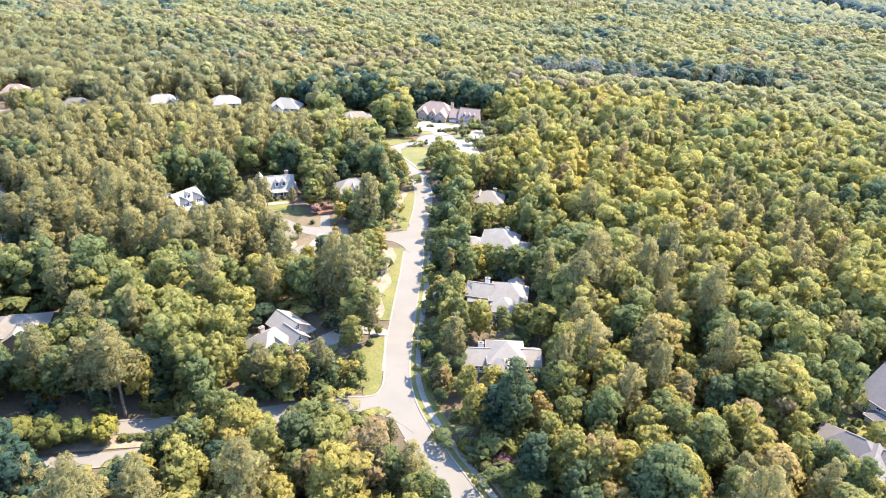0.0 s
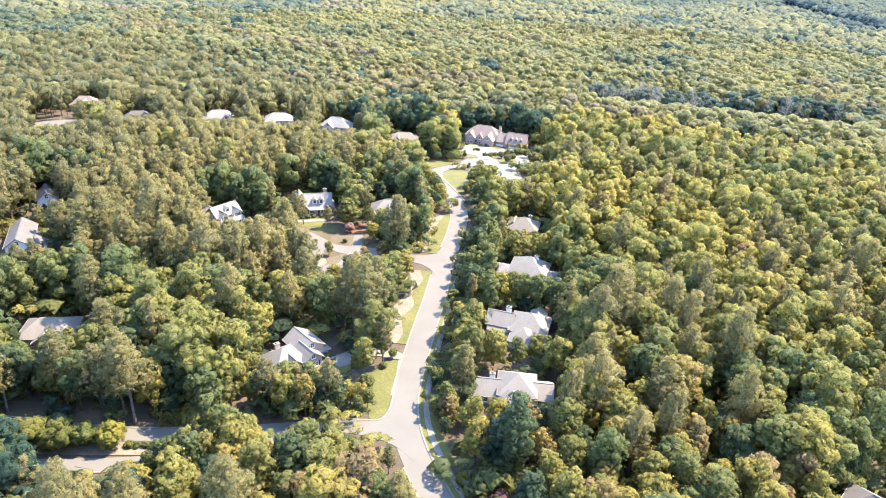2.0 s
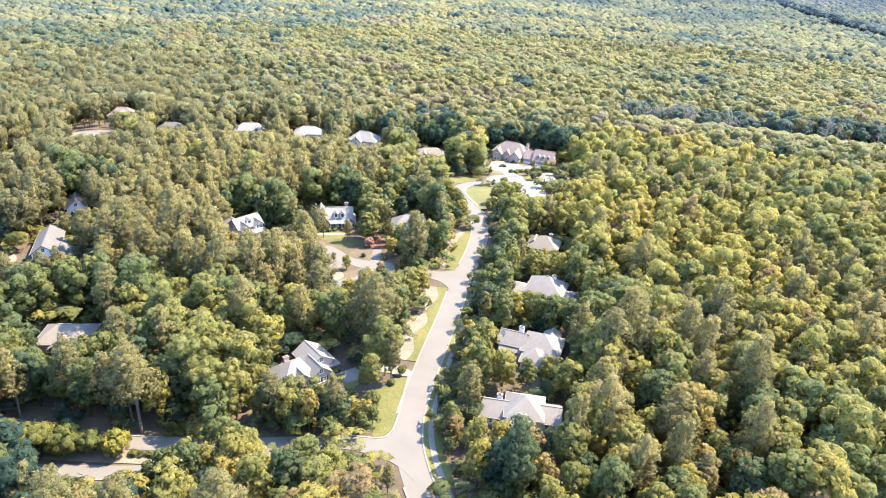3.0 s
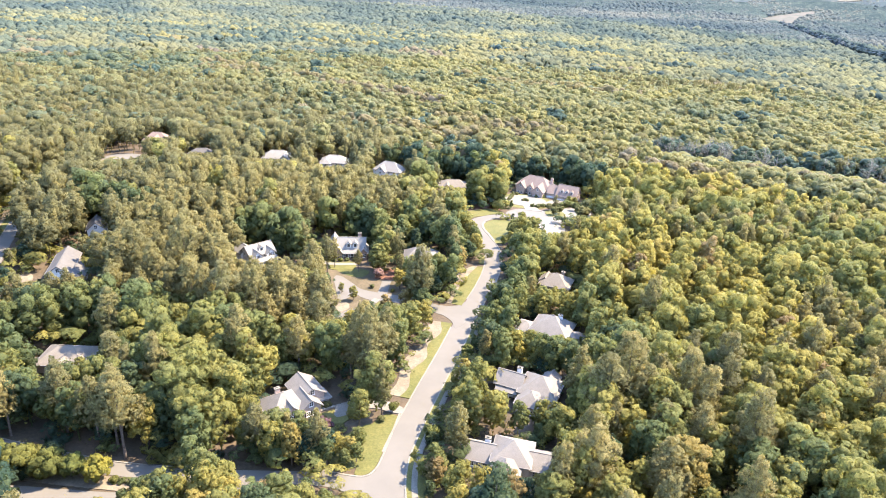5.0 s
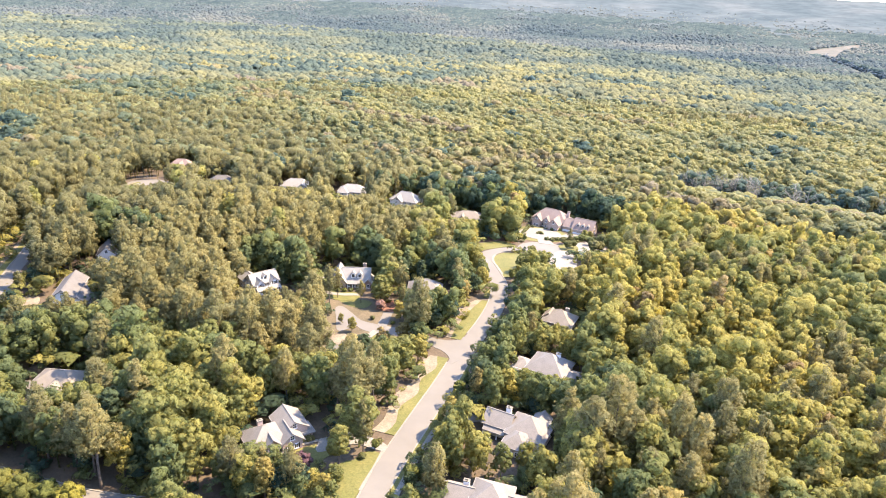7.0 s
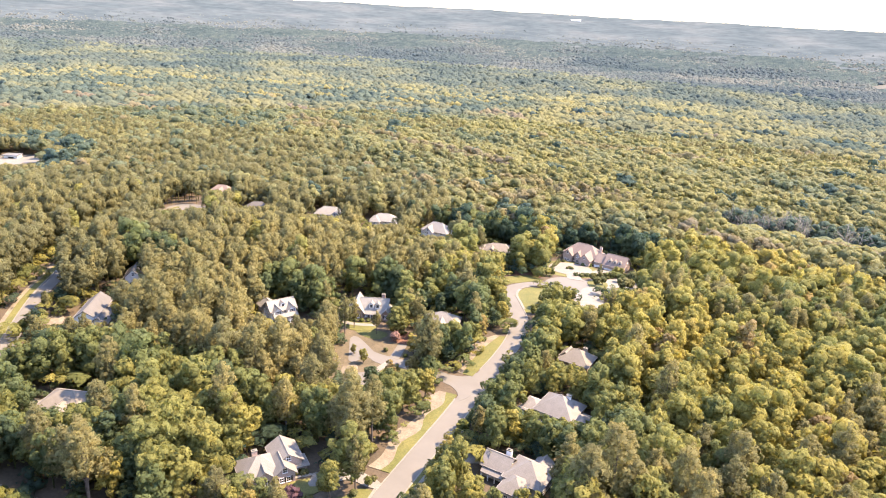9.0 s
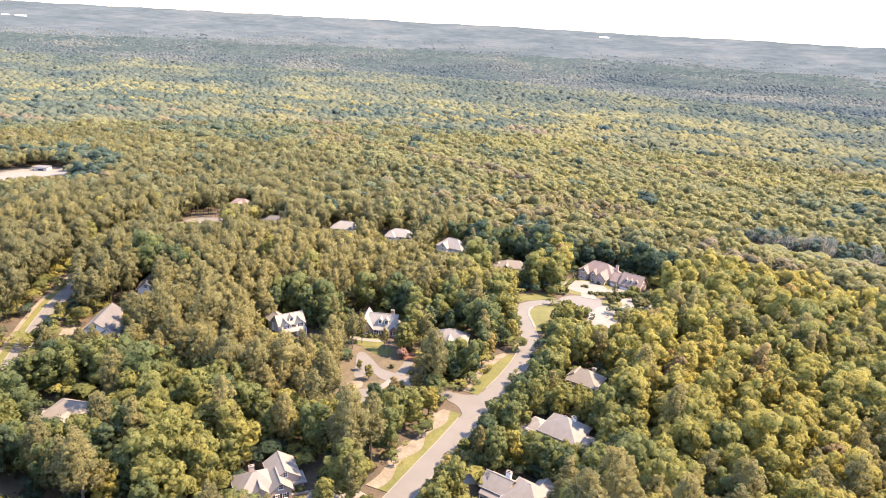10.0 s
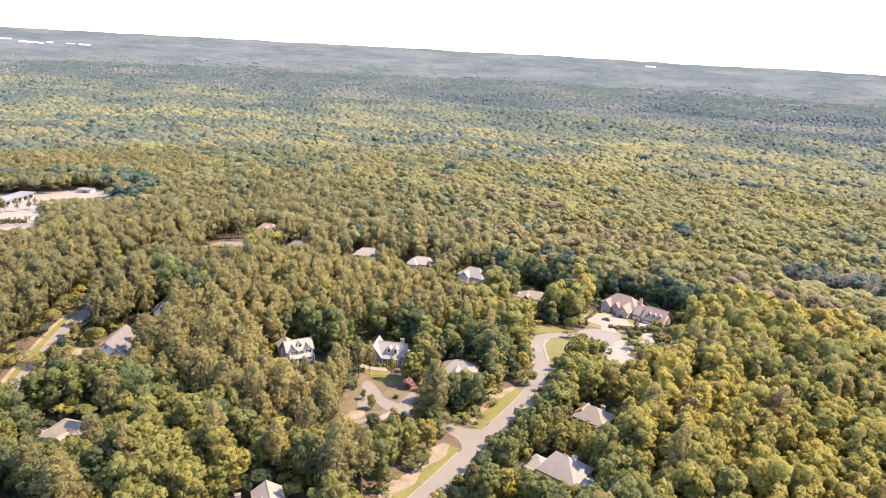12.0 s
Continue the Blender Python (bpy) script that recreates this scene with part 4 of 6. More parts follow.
def sprays(g, P, D, size, mid):
    """Small single leaf sprays that break up the outline."""
    n = len(P)
    nrm = unit(D + g.normal(size=(n, 3)) * 0.5)
    t1 = unit(np.cross(nrm, g.normal(size=(n, 3))))
    t2 = np.cross(nrm, t1)
    s = size * g.uniform(0.6, 1.35, (n, 1))
    q = np.stack([P + t1 * s * 0.75, P - t1 * s * 0.5 + t2 * s * 0.6, P - t1 * s * 0.5 - t2 * s * 0.6], 1)
    N = np.repeat(unit(0.55 * D + 0.25 * unit(P - mid) + 0.35 * nrm), 3, axis=0)
    return q.reshape(-1, 3), np.arange(n * 3).reshape(-1, 3), N


def crown_arrays(g, lobes, count, leaves, size, flat=0.9, core=0.72, spread=1.55, lift=0.35, cores=True):
    """A crown whose boughs carry separate leafy tufts: vertices, triangles and normals."""
    C, R = np.array([c for c, _ in lobes], float), np.array([r for _, r in lobes], float)
    mid = C.mean(0) - (0, 0, 1.5)
    area = 2.0 * np.pi * (R ** 2).sum() * 0.62
    rad = min(math.sqrt(spread * area / (np.pi * count)), 0.66 * R.max())
    pieces = []
    for c, r in lobes:
        if not cores or r < 0.5 * R.max():
            continue
        pieces.append((ICO_V * (core * r * g.uniform(0.8, 1.1, (12, 1))) * (1, 1, flat) + c, ICO_F, unit(ICO_V)))

    def spots(n, lo, hi):
        out_p, out_d, have = [], [], 0
        for turn in range(12):
            pick = g.choice(len(R), 3 * n, p=R ** 2 / (R ** 2).sum())
            d = g.normal(size=(3 * n, 3))
            d[:, 2] += lift
            d = unit(d)
            p = C[pick] + d * (R[pick] * g.uniform(lo, hi, 3 * n))[:, None] * (1, 1, flat)
            q = (p[:, None] - C[None]) / (1, 1, flat)
            deep = (np.linalg.norm(q, axis=2) < 0.80 * R[None]).any(1)
            out_p.append(p[~deep])
            out_d.append(d[~deep])
            have += (~deep).sum()
            if have >= n:
                break
        return np.concatenate(out_p)[:n], np.concatenate(out_d)[:n]
    P, D = spots(count, 0.86, 1.02)
    D = unit(D + (0, 0, 0.45))
    pieces.append(tufts(g, P - D * rad * 0.45, D, rad * g.uniform(0.66, 1.3, len(P)), mid))
    if leaves:
        P, D = spots(leaves, 0.98, 1.12 + 0.5 * rad / R.max())
        pieces.append(sprays(g, P, D, size, mid))
    return joined(pieces)


def pine_arrays(g, R, h, count, leaves, size):
    """An irregular round-topped pine crown: upswept tufts of needles along a slim core."""
    ph = g.uniform(0, 6.28, 4)
    bare = g.uniform(0.30, 0.42)

    def reach(u, a):
        body = R * np.minimum(1.0, 0.45 + u / 0.28) * np.clip(1.0 - (np.clip(u - 0.22, 0, 1) / 0.80) ** 1.7, 0.0, 1.0) ** 0.75
        return body * (1 + 0.20 * np.sin(2 * a + ph[0] + 5 * u) + 0.16 * np.sin(3 * a + ph[1] - 11 * u) + 0.14 * np.sin(17 * u + ph[2] + a))
    z0, z1 = bare * h, 0.98 * h
    n, rings = 6, 5 if count > 20 else 3
    V, N, F = [], [], []
    for k in range(rings):
        u = k / (rings - 1)
        for q in range(n):
            a = 2 * math.pi * (q + 0.5 * (k % 2)) / n
            r = max(0.1, 0.42 * float(reach(np.float64(u * 0.9), a)))
            V.append((r * math.cos(a), r * math.sin(a), z0 + (z1 - z0) * u * 0.90))
            N.append((math.cos(a), math.sin(a), 0.25 + 0.9 * u))
    for k in range(rings - 1):
        for q in range(n):
            a, b = k * n + q, k * n + (q + 1) % n
            F += [(a, b, b + n), (a, b + n, a + n)]
    pieces = [(np.array(V), np.array(F), unit(np.array(N)))]
    mid = np.array((0, 0, 0.5 * (z0 + z1)))

    def spots(m, lo, hi):
        u = 1 - np.sqrt(g.uniform(0, 1, m)) * 0.98
        u = np.where(g.uniform(size=m) < 0.5, g.uniform(0, 0.99, m), u)
        a = g.uniform(0, 2 * math.pi, m)
        r = reach(u, a) * g.uniform(lo, hi, m)
        P = np.stack([r * np.cos(a), r * np.sin(a), z0 + (z1 - z0) * u + g.uniform(-0.4, 0.4, m)], 1)
        return P, unit(np.stack([np.cos(a), np.sin(a), 0.35 + 0.7 * u], 1) + g.normal(size=(m, 3)) * 0.25)
    rad = min(math.sqrt(0.85 * 2 * np.pi * 0.8 * R * (z1 - z0) / (np.pi * count)), 0.75 * R)
    P, D = spots(count, 0.62, 0.98)
    pieces.append(tufts(g, P - D * rad * 0.4, unit(D + (0, 0, 0.5)), rad * g.uniform(0.6, 1.25, count), mid, 0.66, 0.36, 1.3))
    if leaves:
        P, D = spots(leaves, 0.85, 1.12)
        pieces.append(sprays(g, P, unit(D + (0, 0, 0.5)), size, mid))
    return joined(pieces)


def trunk_build(g, h, r, lobes, limbs):
    """Tapered trunk with limbs that reach into the crown."""
    b = Build()

    def limb(p, q, r0, r1, n=6):
        p, q = np.array(p, float), np.array(q, float)
        ax = (q - p) / np.linalg.norm(q - p)
        u = np.cross(ax, (0.3, 0.9, 0.1))
        u /= np.linalg.norm(u)
        w = np.cross(ax, u)
        ring = [(math.cos(2 * math.pi * k / n), math.sin(2 * math.pi * k / n)) for k in range(n)]
        v = [p + (u * c + w * s) * r0 for c, s in ring] + [q + (u * c + w * s) * r1 for c, s in ring]
        b.add(v, [(k, (k + 1) % n, n + (k + 1) % n, n + k) for k in range(n)] + [tuple(range(n - 1, -1, -1)), tuple(range(n, 2 * n))])
    bend = g.uniform(-0.3, 0.3, 2)
    limb((0, 0, -0.6), (bend[0], bend[1], h * 0.45), r, r * 0.7, 8)
    limb((bend[0], bend[1], h * 0.45), (0, 0, h * 0.88), r * 0.7, r * 0.22)
    for c, _ in lobes[1:1 + limbs]:
        limb((bend[0], bend[1], max(h * 0.30, c[2] - h * 0.20)), c, r * 0.36, r * 0.10, 5)
    return b


def mesh_from(name, V, F, mat, tint=None, normals=None):
    me = bpy.data.meshes.new(name)
    me.vertices.add(len(V))
    me.vertices.foreach_set("co", np.ascontiguousarray(V, np.float32).ravel())
    me.loops.add(F.size)
    me.loops.foreach_set("vertex_index", np.ascontiguousarray(F, np.int32).ravel())
    me.polygons.add(len(F))
    me.polygons.foreach_set("loop_start", np.arange(0, F.size, 3, dtype=np.int32))
    me.polygons.foreach_set("loop_total", np.full(len(F), 3, np.int32))
    me.polygons.foreach_set("use_smooth", np.ones(len(F), bool))
    me.materials.append(mat)
    if tint is not None:
        a = me.attributes.new("tint", "FLOAT", "POINT")
        a.data.foreach_set("value", np.ascontiguousarray(tint, np.float32))
    me.update(calc_edges=True)
    if normals is not None:
        me.normals_split_custom_set_from_vertices(np.ascontiguousarray(normals, np.float32))
    return me


BASE_H = 20.0


def tree_proto(kind, seed):
    """One tree of 20 m as an empty with trunk and crown, to be copied."""
    g = np.random.default_rng(seed)
    if kind == "broad":
        lob = lobes_broad(g, g.uniform(4.5, 5.9), BASE_H, 11)
        V, F, N = crown_arrays(g, lob, 125, 260, 0.45)
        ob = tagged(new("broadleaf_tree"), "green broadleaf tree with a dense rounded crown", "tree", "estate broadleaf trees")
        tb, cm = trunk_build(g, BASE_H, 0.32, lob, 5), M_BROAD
    else:
        lob = lobes_pine(g, g.uniform(4.3, 5.3), BASE_H, 12)
        V, F, N = pine_arrays(g, g.uniform(2.8, 3.7), BASE_H, 112, 240, 0.5)
        ob = tagged(new("pine_tree"), "tall olive-green pine with a clumpy narrow crown", "tree", "estate pine trees")
        tb, cm = trunk_build(g, BASE_H, 0.26, lob, 6), M_PINE
    tb.make("trunk", M_BARK, ob)
    c = new("crown", mesh_from("crown", V, F, cm, None, N))
    c.parent = ob
    return ob


def near_line(P, line, dist):
    d = np.full(len(P), 1e9)
    for k in range(0, len(line), 2):
        d = np.minimum(d, np.hypot(P[:, 0] - line[k, 0], P[:, 1] - line[k, 1]))
    return d < dist


def inside(P, poly):
    x, y, r = P[:, 0], P[:, 1], np.zeros(len(P), bool)
    for k in range(len(poly)):
        (x0, y0), (x1, y1) = poly[k - 1], poly[k]
        with np.errstate(divide="ignore", invalid="ignore"):
            r ^= ((y0 > y) != (y1 > y)) & (x < (x1 - x0) * (y - y0) / (y1 - y0 + 1e-12) + x0)
    return r


def in_disc(P, x, y, r):
    return np.hypot(P[:, 0] - x, P[:, 1] - y) < r


def scatter(step, x0, x1, y0, y1, seed, jit=0.42):
    g = np.random.default_rng(seed)
    X, Y = np.meshgrid(np.arange(x0, x1, step), np.arange(y0, y1, step * 0.9))
    X = X + (np.arange(X.shape[0]) % 2)[:, None] * step / 2
    P = np.stack([X.ravel(), Y.ravel()], 1)
    return P + g.uniform(-jit, jit, P.shape) * step


def wedge(P, lo, hi, slack=0.0):
    """Inside the sweep of country that lies ahead, between two distances."""
    r, a = np.hypot(P[:, 0], P[:, 1]), np.degrees(np.arctan2(-P[:, 0], P[:, 1]))
    return (r >= lo) & (r < hi) & (a > -42 - slack) & (a < 66 + slack)


# kept free of trees: (x, y, radius)
CLEAR = [(-67, 152, 13), (-57, 154, 8), (-58, 142, 5), (-5, 135, 14), (-2.5, 170, 13), (4, 210, 12), (4.5, 252, 11.5), (14, 257, 7), (-87, 262, 13), (-97, 268, 9), (-88, 250, 8), (-114, 235, 14), (-54, 263, 9),
         (-141, 149, 12), (-181, 202, 11), (-191, 238, 6), (-176, 400, 16), (-141, 410, 15), (-104, 410, 15), (-59, 396, 14), (-5, 406, 22), (16, 402, 12), (-266, 412, 11), (-219, 383, 10),
         (97, 117, 14), (76, 96, 14), (-10, 352, 14), (-262, 368, 13), (-14, 384, 14), (-80, 233, 6), (-69, 208, 7), (-74, 229, 5), (-61, 219, 4), (2, 328, 8), (1, 318, 6), (16, 365, 9), (10, 362, 9), (-24, 318, 7), (-36, 348, 7),
         (-50, 146.5, 5), (-155, 148, 7), (-19, 176, 6), (-150, 385, 9), (-125, 400, 10), (-88, 400, 9), (-64, 237, 4), (-66, 248, 4), (80, 106, 8), (2, 380, 9), (-30, 384, 8), (-15, 101, 7), (-12, 90, 6), (-25, 114, 4)]


def built_over(P, gap):
    """Within a gap of a house, or on a lawn or drive."""
    bad = np.zeros(len(P), bool)
    for x, y, rz, x0, x1, y0, y1 in FOOT:
        c, d = math.cos(rz), math.sin(rz)
        u, v = (P[:, 0] - x) * c + (P[:, 1] - y) * d, (P[:, 1] - y) * c - (P[:, 0] - x) * d
        bad |= (u > x0 - gap) & (u < x1 + gap) & (v > y0 - gap) & (v < y1 + gap)
    for outline in PLOTS:
        if np.abs(np.array(outline)).max() < 460:
            bad |= inside(P, outline)
    return bad


def open_ground(P, margin=0.0, discs=True):
    bend = (MAIN[:, 1] > 284) & (MAIN[:, 1] < 326)
    bad = near_line(P, MAIN[~bend], 7.2 + margin) | near_line(P, MAIN[bend], 5.4 + margin) | near_line(P, SIDE, 5.5 + margin) | near_line(P, BOUL_N, 4.0 + margin) | near_line(P, BOUL_S, 4.0 + margin) | near_line(P, WEST, 4.8 + margin) | near_line(P, side_line(WEST, -4.5), 4.6 + margin)
    left = MAIN[(MAIN[:, 1] > 154) & (MAIN[:, 1] < 270)]
    bad |= near_line(P, side_line(left, -7.0), 5.4 + margin)
    right = MAIN[(MAIN[:, 1] > 80) & (MAIN[:, 1] < 132)]
    bad |= near_line(P, side_line(right, 4.5), 4.4 + margin)
    bad |= near_line(P, FARROAD, 9)
    bad |= (np.abs(P[:, 0] - 740) < 24) & (P[:, 1] > 700)
    if discs:
        for x, y, r in CLEAR:
            bad |= in_disc(P, x, y, r + margin)
    return bad


# things that stay in view over the trees: (x, y, height, half width)
SIGHT = []
for x, y in stretch(MAIN, 84, 332)[::2]:
    SIGHT.append((x - 0.5, y, 0.2, 2.2))
for x, y in stretch(MAIN, 128, 156)[::2]:
    SIGHT.append((x - 5.5, y, 0.2, 0.6))
for x, y, z, w in ((-72, 144.5, 1.2, 8), (-64, 143, 0.5, 4), (-61, 148, 3.0, 4), (-55, 147, 0.3, 3), (-43, 140, 0.3, 2), (-43, 119.5, 0.3, 4), (-53, 122.8, 0.3, 3), (-62, 121.6, 0.3, 3), (-6, 131, 4.6, 9), (-2.5, 165, 4.6, 9), (4, 207, 4.4, 9), (4.5, 250, 3.4, 8), (-87, 257, 0.6, 9), (-88, 249, 0.3, 6),
                   (-114, 237, 0.6, 9), (-54.5, 261, 5.8, 5), (-140, 146, 4.8, 6), (-184, 196, 1.0, 9), (-175, 198, 2.0, 5), (-176, 397, 4.5, 7), (-141, 406, 3.0, 8), (-104, 406, 2.5, 9), (-59, 392, 3.0, 8),
                   (-8, 401, 2.0, 14), (14, 398, 3.0, 10), (-14, 384, 0.2, 9), (-10, 352, 0.2, 12), (4, 338, 0.3, 4), (10, 366, 0.3, 7), (-26, 320, 0.3, 6), (-266, 410, 6.5, 6), (-262, 366, 0.2, 9), (-219, 381, 6.0, 6),
                   (95, 113, 3.0, 10), (76, 96, 3.0, 9), (-80, 233, 0.3, 4), (-70, 207, 0.3, 4), (-62, 222, 0.3, 7), (-64, 237, 0.3, 3), (-66, 248, 0.3, 3), (-101, 111, 0.3, 4), (-112, 101, 0.3, 3), (-190, 170, 0.3, 5), (-205, 193, 0.3, 5), (-215, 212, 0.3, 4),
                   (-98, 268, 0.3, 6), (-104, 112, 0.2, 7), (-103, 102, 0.2, 9), (-100, 107.5, 0.5, 6), (4, 328, 0.2, 4), (14, 364, 0.2, 8), (-598, 452, 0.5, 22), (-545, 480, 0.5, 24), (-517, 396, 0.5, 18), (-470, 360, 0.5, 14), (-190, 235, 3.0, 2), (-36, 350, 0.3, 6)):
    SIGHT.append((x, y, z, w))
EYES = ((-32.0, -13.0, 120.8), (-3.4, -3.7, 123.8), (28.5, 13.5, 126.8))


def trim(P, Hh, crown, floor=4.2):
    """Lowers or clears trees that would stand between the flight line and what it looks onto."""
    G = land(P[:, 0], P[:, 1])
    keep = Hh.copy()
    for sx, sy, sz, w in SIGHT:
        tz = land_at(sx, sy) + sz
        for ex, ey, ez in EYES:
            dx, dy = sx - ex, sy - ey
            L = math.hypot(dx, dy)
            ux, uy = dx / L, dy / L
            along = (P[:, 0] - ex) * ux + (P[:, 1] - ey) * uy
            lat = np.abs((P[:, 0] - ex) * uy - (P[:, 1] - ey) * ux)
            hit = (along > L * 0.45) & (along < L) & (lat < w + crown * 0.6)
            line = ez + (tz - ez) * along / L
            keep = np.where(hit, np.minimum(keep, line - G), keep)
    ok = keep > floor
    return ok, np.maximum(keep, 1.0)


PINE_ZONE = [(-1100, 560), (-860, 615), (-740, 650), (-700, 740), (-520, 690), (-420, 700), (-290, 650), (-190, 560), (-100, 470), (-84, 330), (-78, 250), (-66, 200), (-80, 176), (-120, 178), (-170, 165), (-300, 120), (-900, 150)]
PINE_BANDS = ((110, 1015, 120, 24), (250, 1020, 85, 22), (420, 1285, 130, 32), (-55, 575, 95, 22), (-640, 960, 60, 26), (-300, 900, 70, 22))


def pine_share(P):
    """How far a stand is pine: high in the western woods and in a few far bands, patchy elsewhere."""
    n = np.array([noise.noise((a * 0.014, b * 0.014, 3.1)) for a, b in P])
    m = np.array([noise.noise((a * 0.02, b * 0.02, 8.1)) for a, b in P])
    zone = inside(P + np.stack([30 * m, 30 * n], 1), PINE_ZONE)
    for x, y, rx, ry in PINE_BANDS:
        zone |= ((P[:, 0] - x) / rx) ** 2 + ((P[:, 1] - y) / ry) ** 2 < 1 + m
    return np.clip(np.where(zone, 0.88 + 0.4 * n, np.where(P[:, 0] > -35, 0.08, 0.14) + 0.6 * n), 0.03, 0.97)


# ---- near woods: spread, thin out, then split into single trees and the joined rest
P = scatter(6.1, -330, 330, 42, 450, 11, 0.5)
P = P[wedge(P, 60, 440, 4)]
P = P[~(open_ground(P) | built_over(P, 2.5))]
share = pine_share(P)
g = np.random.default_rng(5)
is_pine = g.uniform(size=len(P)) < share
tall = np.where(is_pine, g.normal(21.5, 2.4, len(P)), g.normal(18.6, 3.3, len(P)))
tall = np.clip(tall, 10, 28)
near = np.full(len(P), 1e9)
for x, y in MAIN[::2]:
    right = P[:, 0] > x
    near = np.where(right, np.minimum(near, np.hypot(P[:, 0] - x, P[:, 1] - y)), near)
tall = np.where(near < 22, np.minimum(tall, np.where(P[:, 1] < 165, np.maximum((near - 6.0) / 0.52, 4.5), np.maximum((near - 3.5) / 0.48, 7))), tall)
ok, tall = trim(P, tall, np.where(is_pine, 3.5, 5.0))
P, is_pine, tall = P[ok], is_pine[ok], tall[ok]
order = np.hypot(P[:, 0] + 8, P[:, 1] - 60)
single = np.zeros(len(P), bool)
for kind, count in ((False, 290), (True, 250)):
    idx = np.where(is_pine == kind)[0]
    single[idx[np.argsort(order[idx])[:count]]] = True

protos = {False: [tree_proto("broad", 20 + k) for k in range(7)], True: [tree_proto("pine", 40 + k) for k in range(6)]}
used = set()
for k in np.where(single)[0]:
    x, y = P[k]
    bank = protos[bool(is_pine[k])]
    ob = bank[g.integers(len(bank))]
    s = tall[k] / BASE_H
    wide = s * g.uniform(0.9, 1.15) if s > 0.7 else s * 1.15
    m = Matrix.Translation((x, y, land_at(x, y))) @ Matrix.Rotation(g.uniform(0, 6.28), 4, "Z") @ Matrix.Diagonal((wide, wide, s, 1))
    if ob.name not in used:
        used.add(ob.name)
        ob.matrix_basis = m
    else:
        copy_thing(ob, m)


def stand_tint(P, g, spread=0.16):
    """Hue by stand, with a little variation from tree to tree."""
    n = np.array([noise.noise((a * 0.011, b * 0.011, 9.3)) + 0.5 * noise.noise((a * 0.035, b * 0.035, 4.4)) for a, b in P])
    # Southwest stands: darker green, with some shading included in the tint.
    dim = 0.40 * np.clip((-P[:, 0] - 80) / 60, 0, 1) * np.clip((240 - P[:, 1]) / 60, 0, 1)
    return np.clip(0.42 - dim + 0.45 * n + g.uniform(-spread, spread, len(P)) + np.where(g.uniform(size=len(P)) > 0.97, 0.4, 0.0) + np.where(np.array([noise.noise((a * 0.010 + 40, b * 0.016, 1.7)) for a, b in P]) > 0.38, 0.24, 0.0), 0, 1)


# Line of trees whose shaded wall is put in as a dark tint.
WORKS_EDGE = spline([(-655, 475), (-605, 512), (-560, 538), (-505, 524), (-470, 480), (-452, 440)])


def outer_tint(P, g, spread):
    """Hue of the outer forest: broad soft drifts, small dark evergreen groups and grey-brown streaks."""
    n = np.array([noise.noise((a * 0.0085, b * 0.0085, 9.3)) + 0.5 * noise.noise((a * 0.03, b * 0.03, 4.4)) for a, b in P])
    dark = np.array([noise.noise((a * 0.026, b * 0.034, 12.4)) for a, b in P])
    grey = np.array([noise.noise((a * 0.0065 + 17, b * 0.017 + 0.004 * a, 2.9)) for a, b in P])
    # Lower tint in the west: shaded gaps between crowns put into colour.
    t = 0.50 - 0.30 * np.clip((-140 - P[:, 0]) / 250, 0, 1) * np.clip((1800 - P[:, 1]) / 500, 0, 1) + 0.42 * n + g.uniform(-spread, spread, len(P))
    t = np.where(grey > 0.34, np.maximum(t, 0.93), np.clip(t, 0.12, 0.88))
    return np.where((dark > 0.50) | near_line(P, WORKS_EDGE, 15), 0.02, t)


def woods(name, P, tall, variants, mat, label, tints, chunk_seed, broad=1.0):
    """Many trees joined into one object."""
    g = np.random.default_rng(chunk_seed)
    VV, FF, TT, NN, k = [], [], [], [], 0
    pick, ang = g.integers(len(variants), size=len(P)), g.uniform(0, 6.28, len(P))
    wide = broad * g.uniform(0.88, 1.2, len(P))
    Z = land(P[:, 0], P[:, 1])
    for i in range(len(P)):
        V, F, N = variants[pick[i]]
        s = tall[i] / BASE_H
        c, d = math.cos(ang[i]), math.sin(ang[i])
        w = s * wide[i]
        VV.append(np.stack([(V[:, 0] * c - V[:, 1] * d) * w + P[i, 0], (V[:, 0] * d + V[:, 1] * c) * w + P[i, 1], V[:, 2] * s + Z[i]], 1))
        NN.append(np.stack([N[:, 0] * c - N[:, 1] * d, N[:, 0] * d + N[:, 1] * c, N[:, 2]], 1))
        FF.append(F + k)
        TT.append(np.full(len(V), tints[i]))
        k += len(V)
    ob = new(name, mesh_from(name, np.concatenate(VV), np.concatenate(FF), mat, np.concatenate(TT), np.concatenate(NN)))
    return tagged(ob, label, "woods", kind="stuff")


def variants(kind, count, tuft, leaves, size, boughs, seed):
    out = []
    for k in range(count):
        g = np.random.default_rng(seed + k)
        if kind == "broad":
            V, F, N = crown_arrays(g, lobes_broad(g, g.uniform(4.4, 6.0), BASE_H, boughs), tuft, leaves, size)
        else:
            V, F, N = pine_arrays(g, g.uniform(2.8, 3.8), BASE_H, tuft, leaves, size)
        if tuft < 6:
            out.append((V, F, N))
            continue
        t = np.array([(0.28, 0, 0), (-0.14, 0.24, 0), (-0.14, -0.24, 0), (0.1, 0, 15), (-0.05, 0.09, 15), (-0.05, -0.09, 15)])
        tf = np.array([(0, 1, 4), (0, 4, 3), (1, 2, 5), (1, 5, 4), (2, 0, 3), (2, 3, 5)])
        out.append((np.concatenate([V, t]), np.concatenate([F, tf + len(V)]), np.concatenate([N, unit(t * (1, 1, 0) + 1e-3)])))
    return out


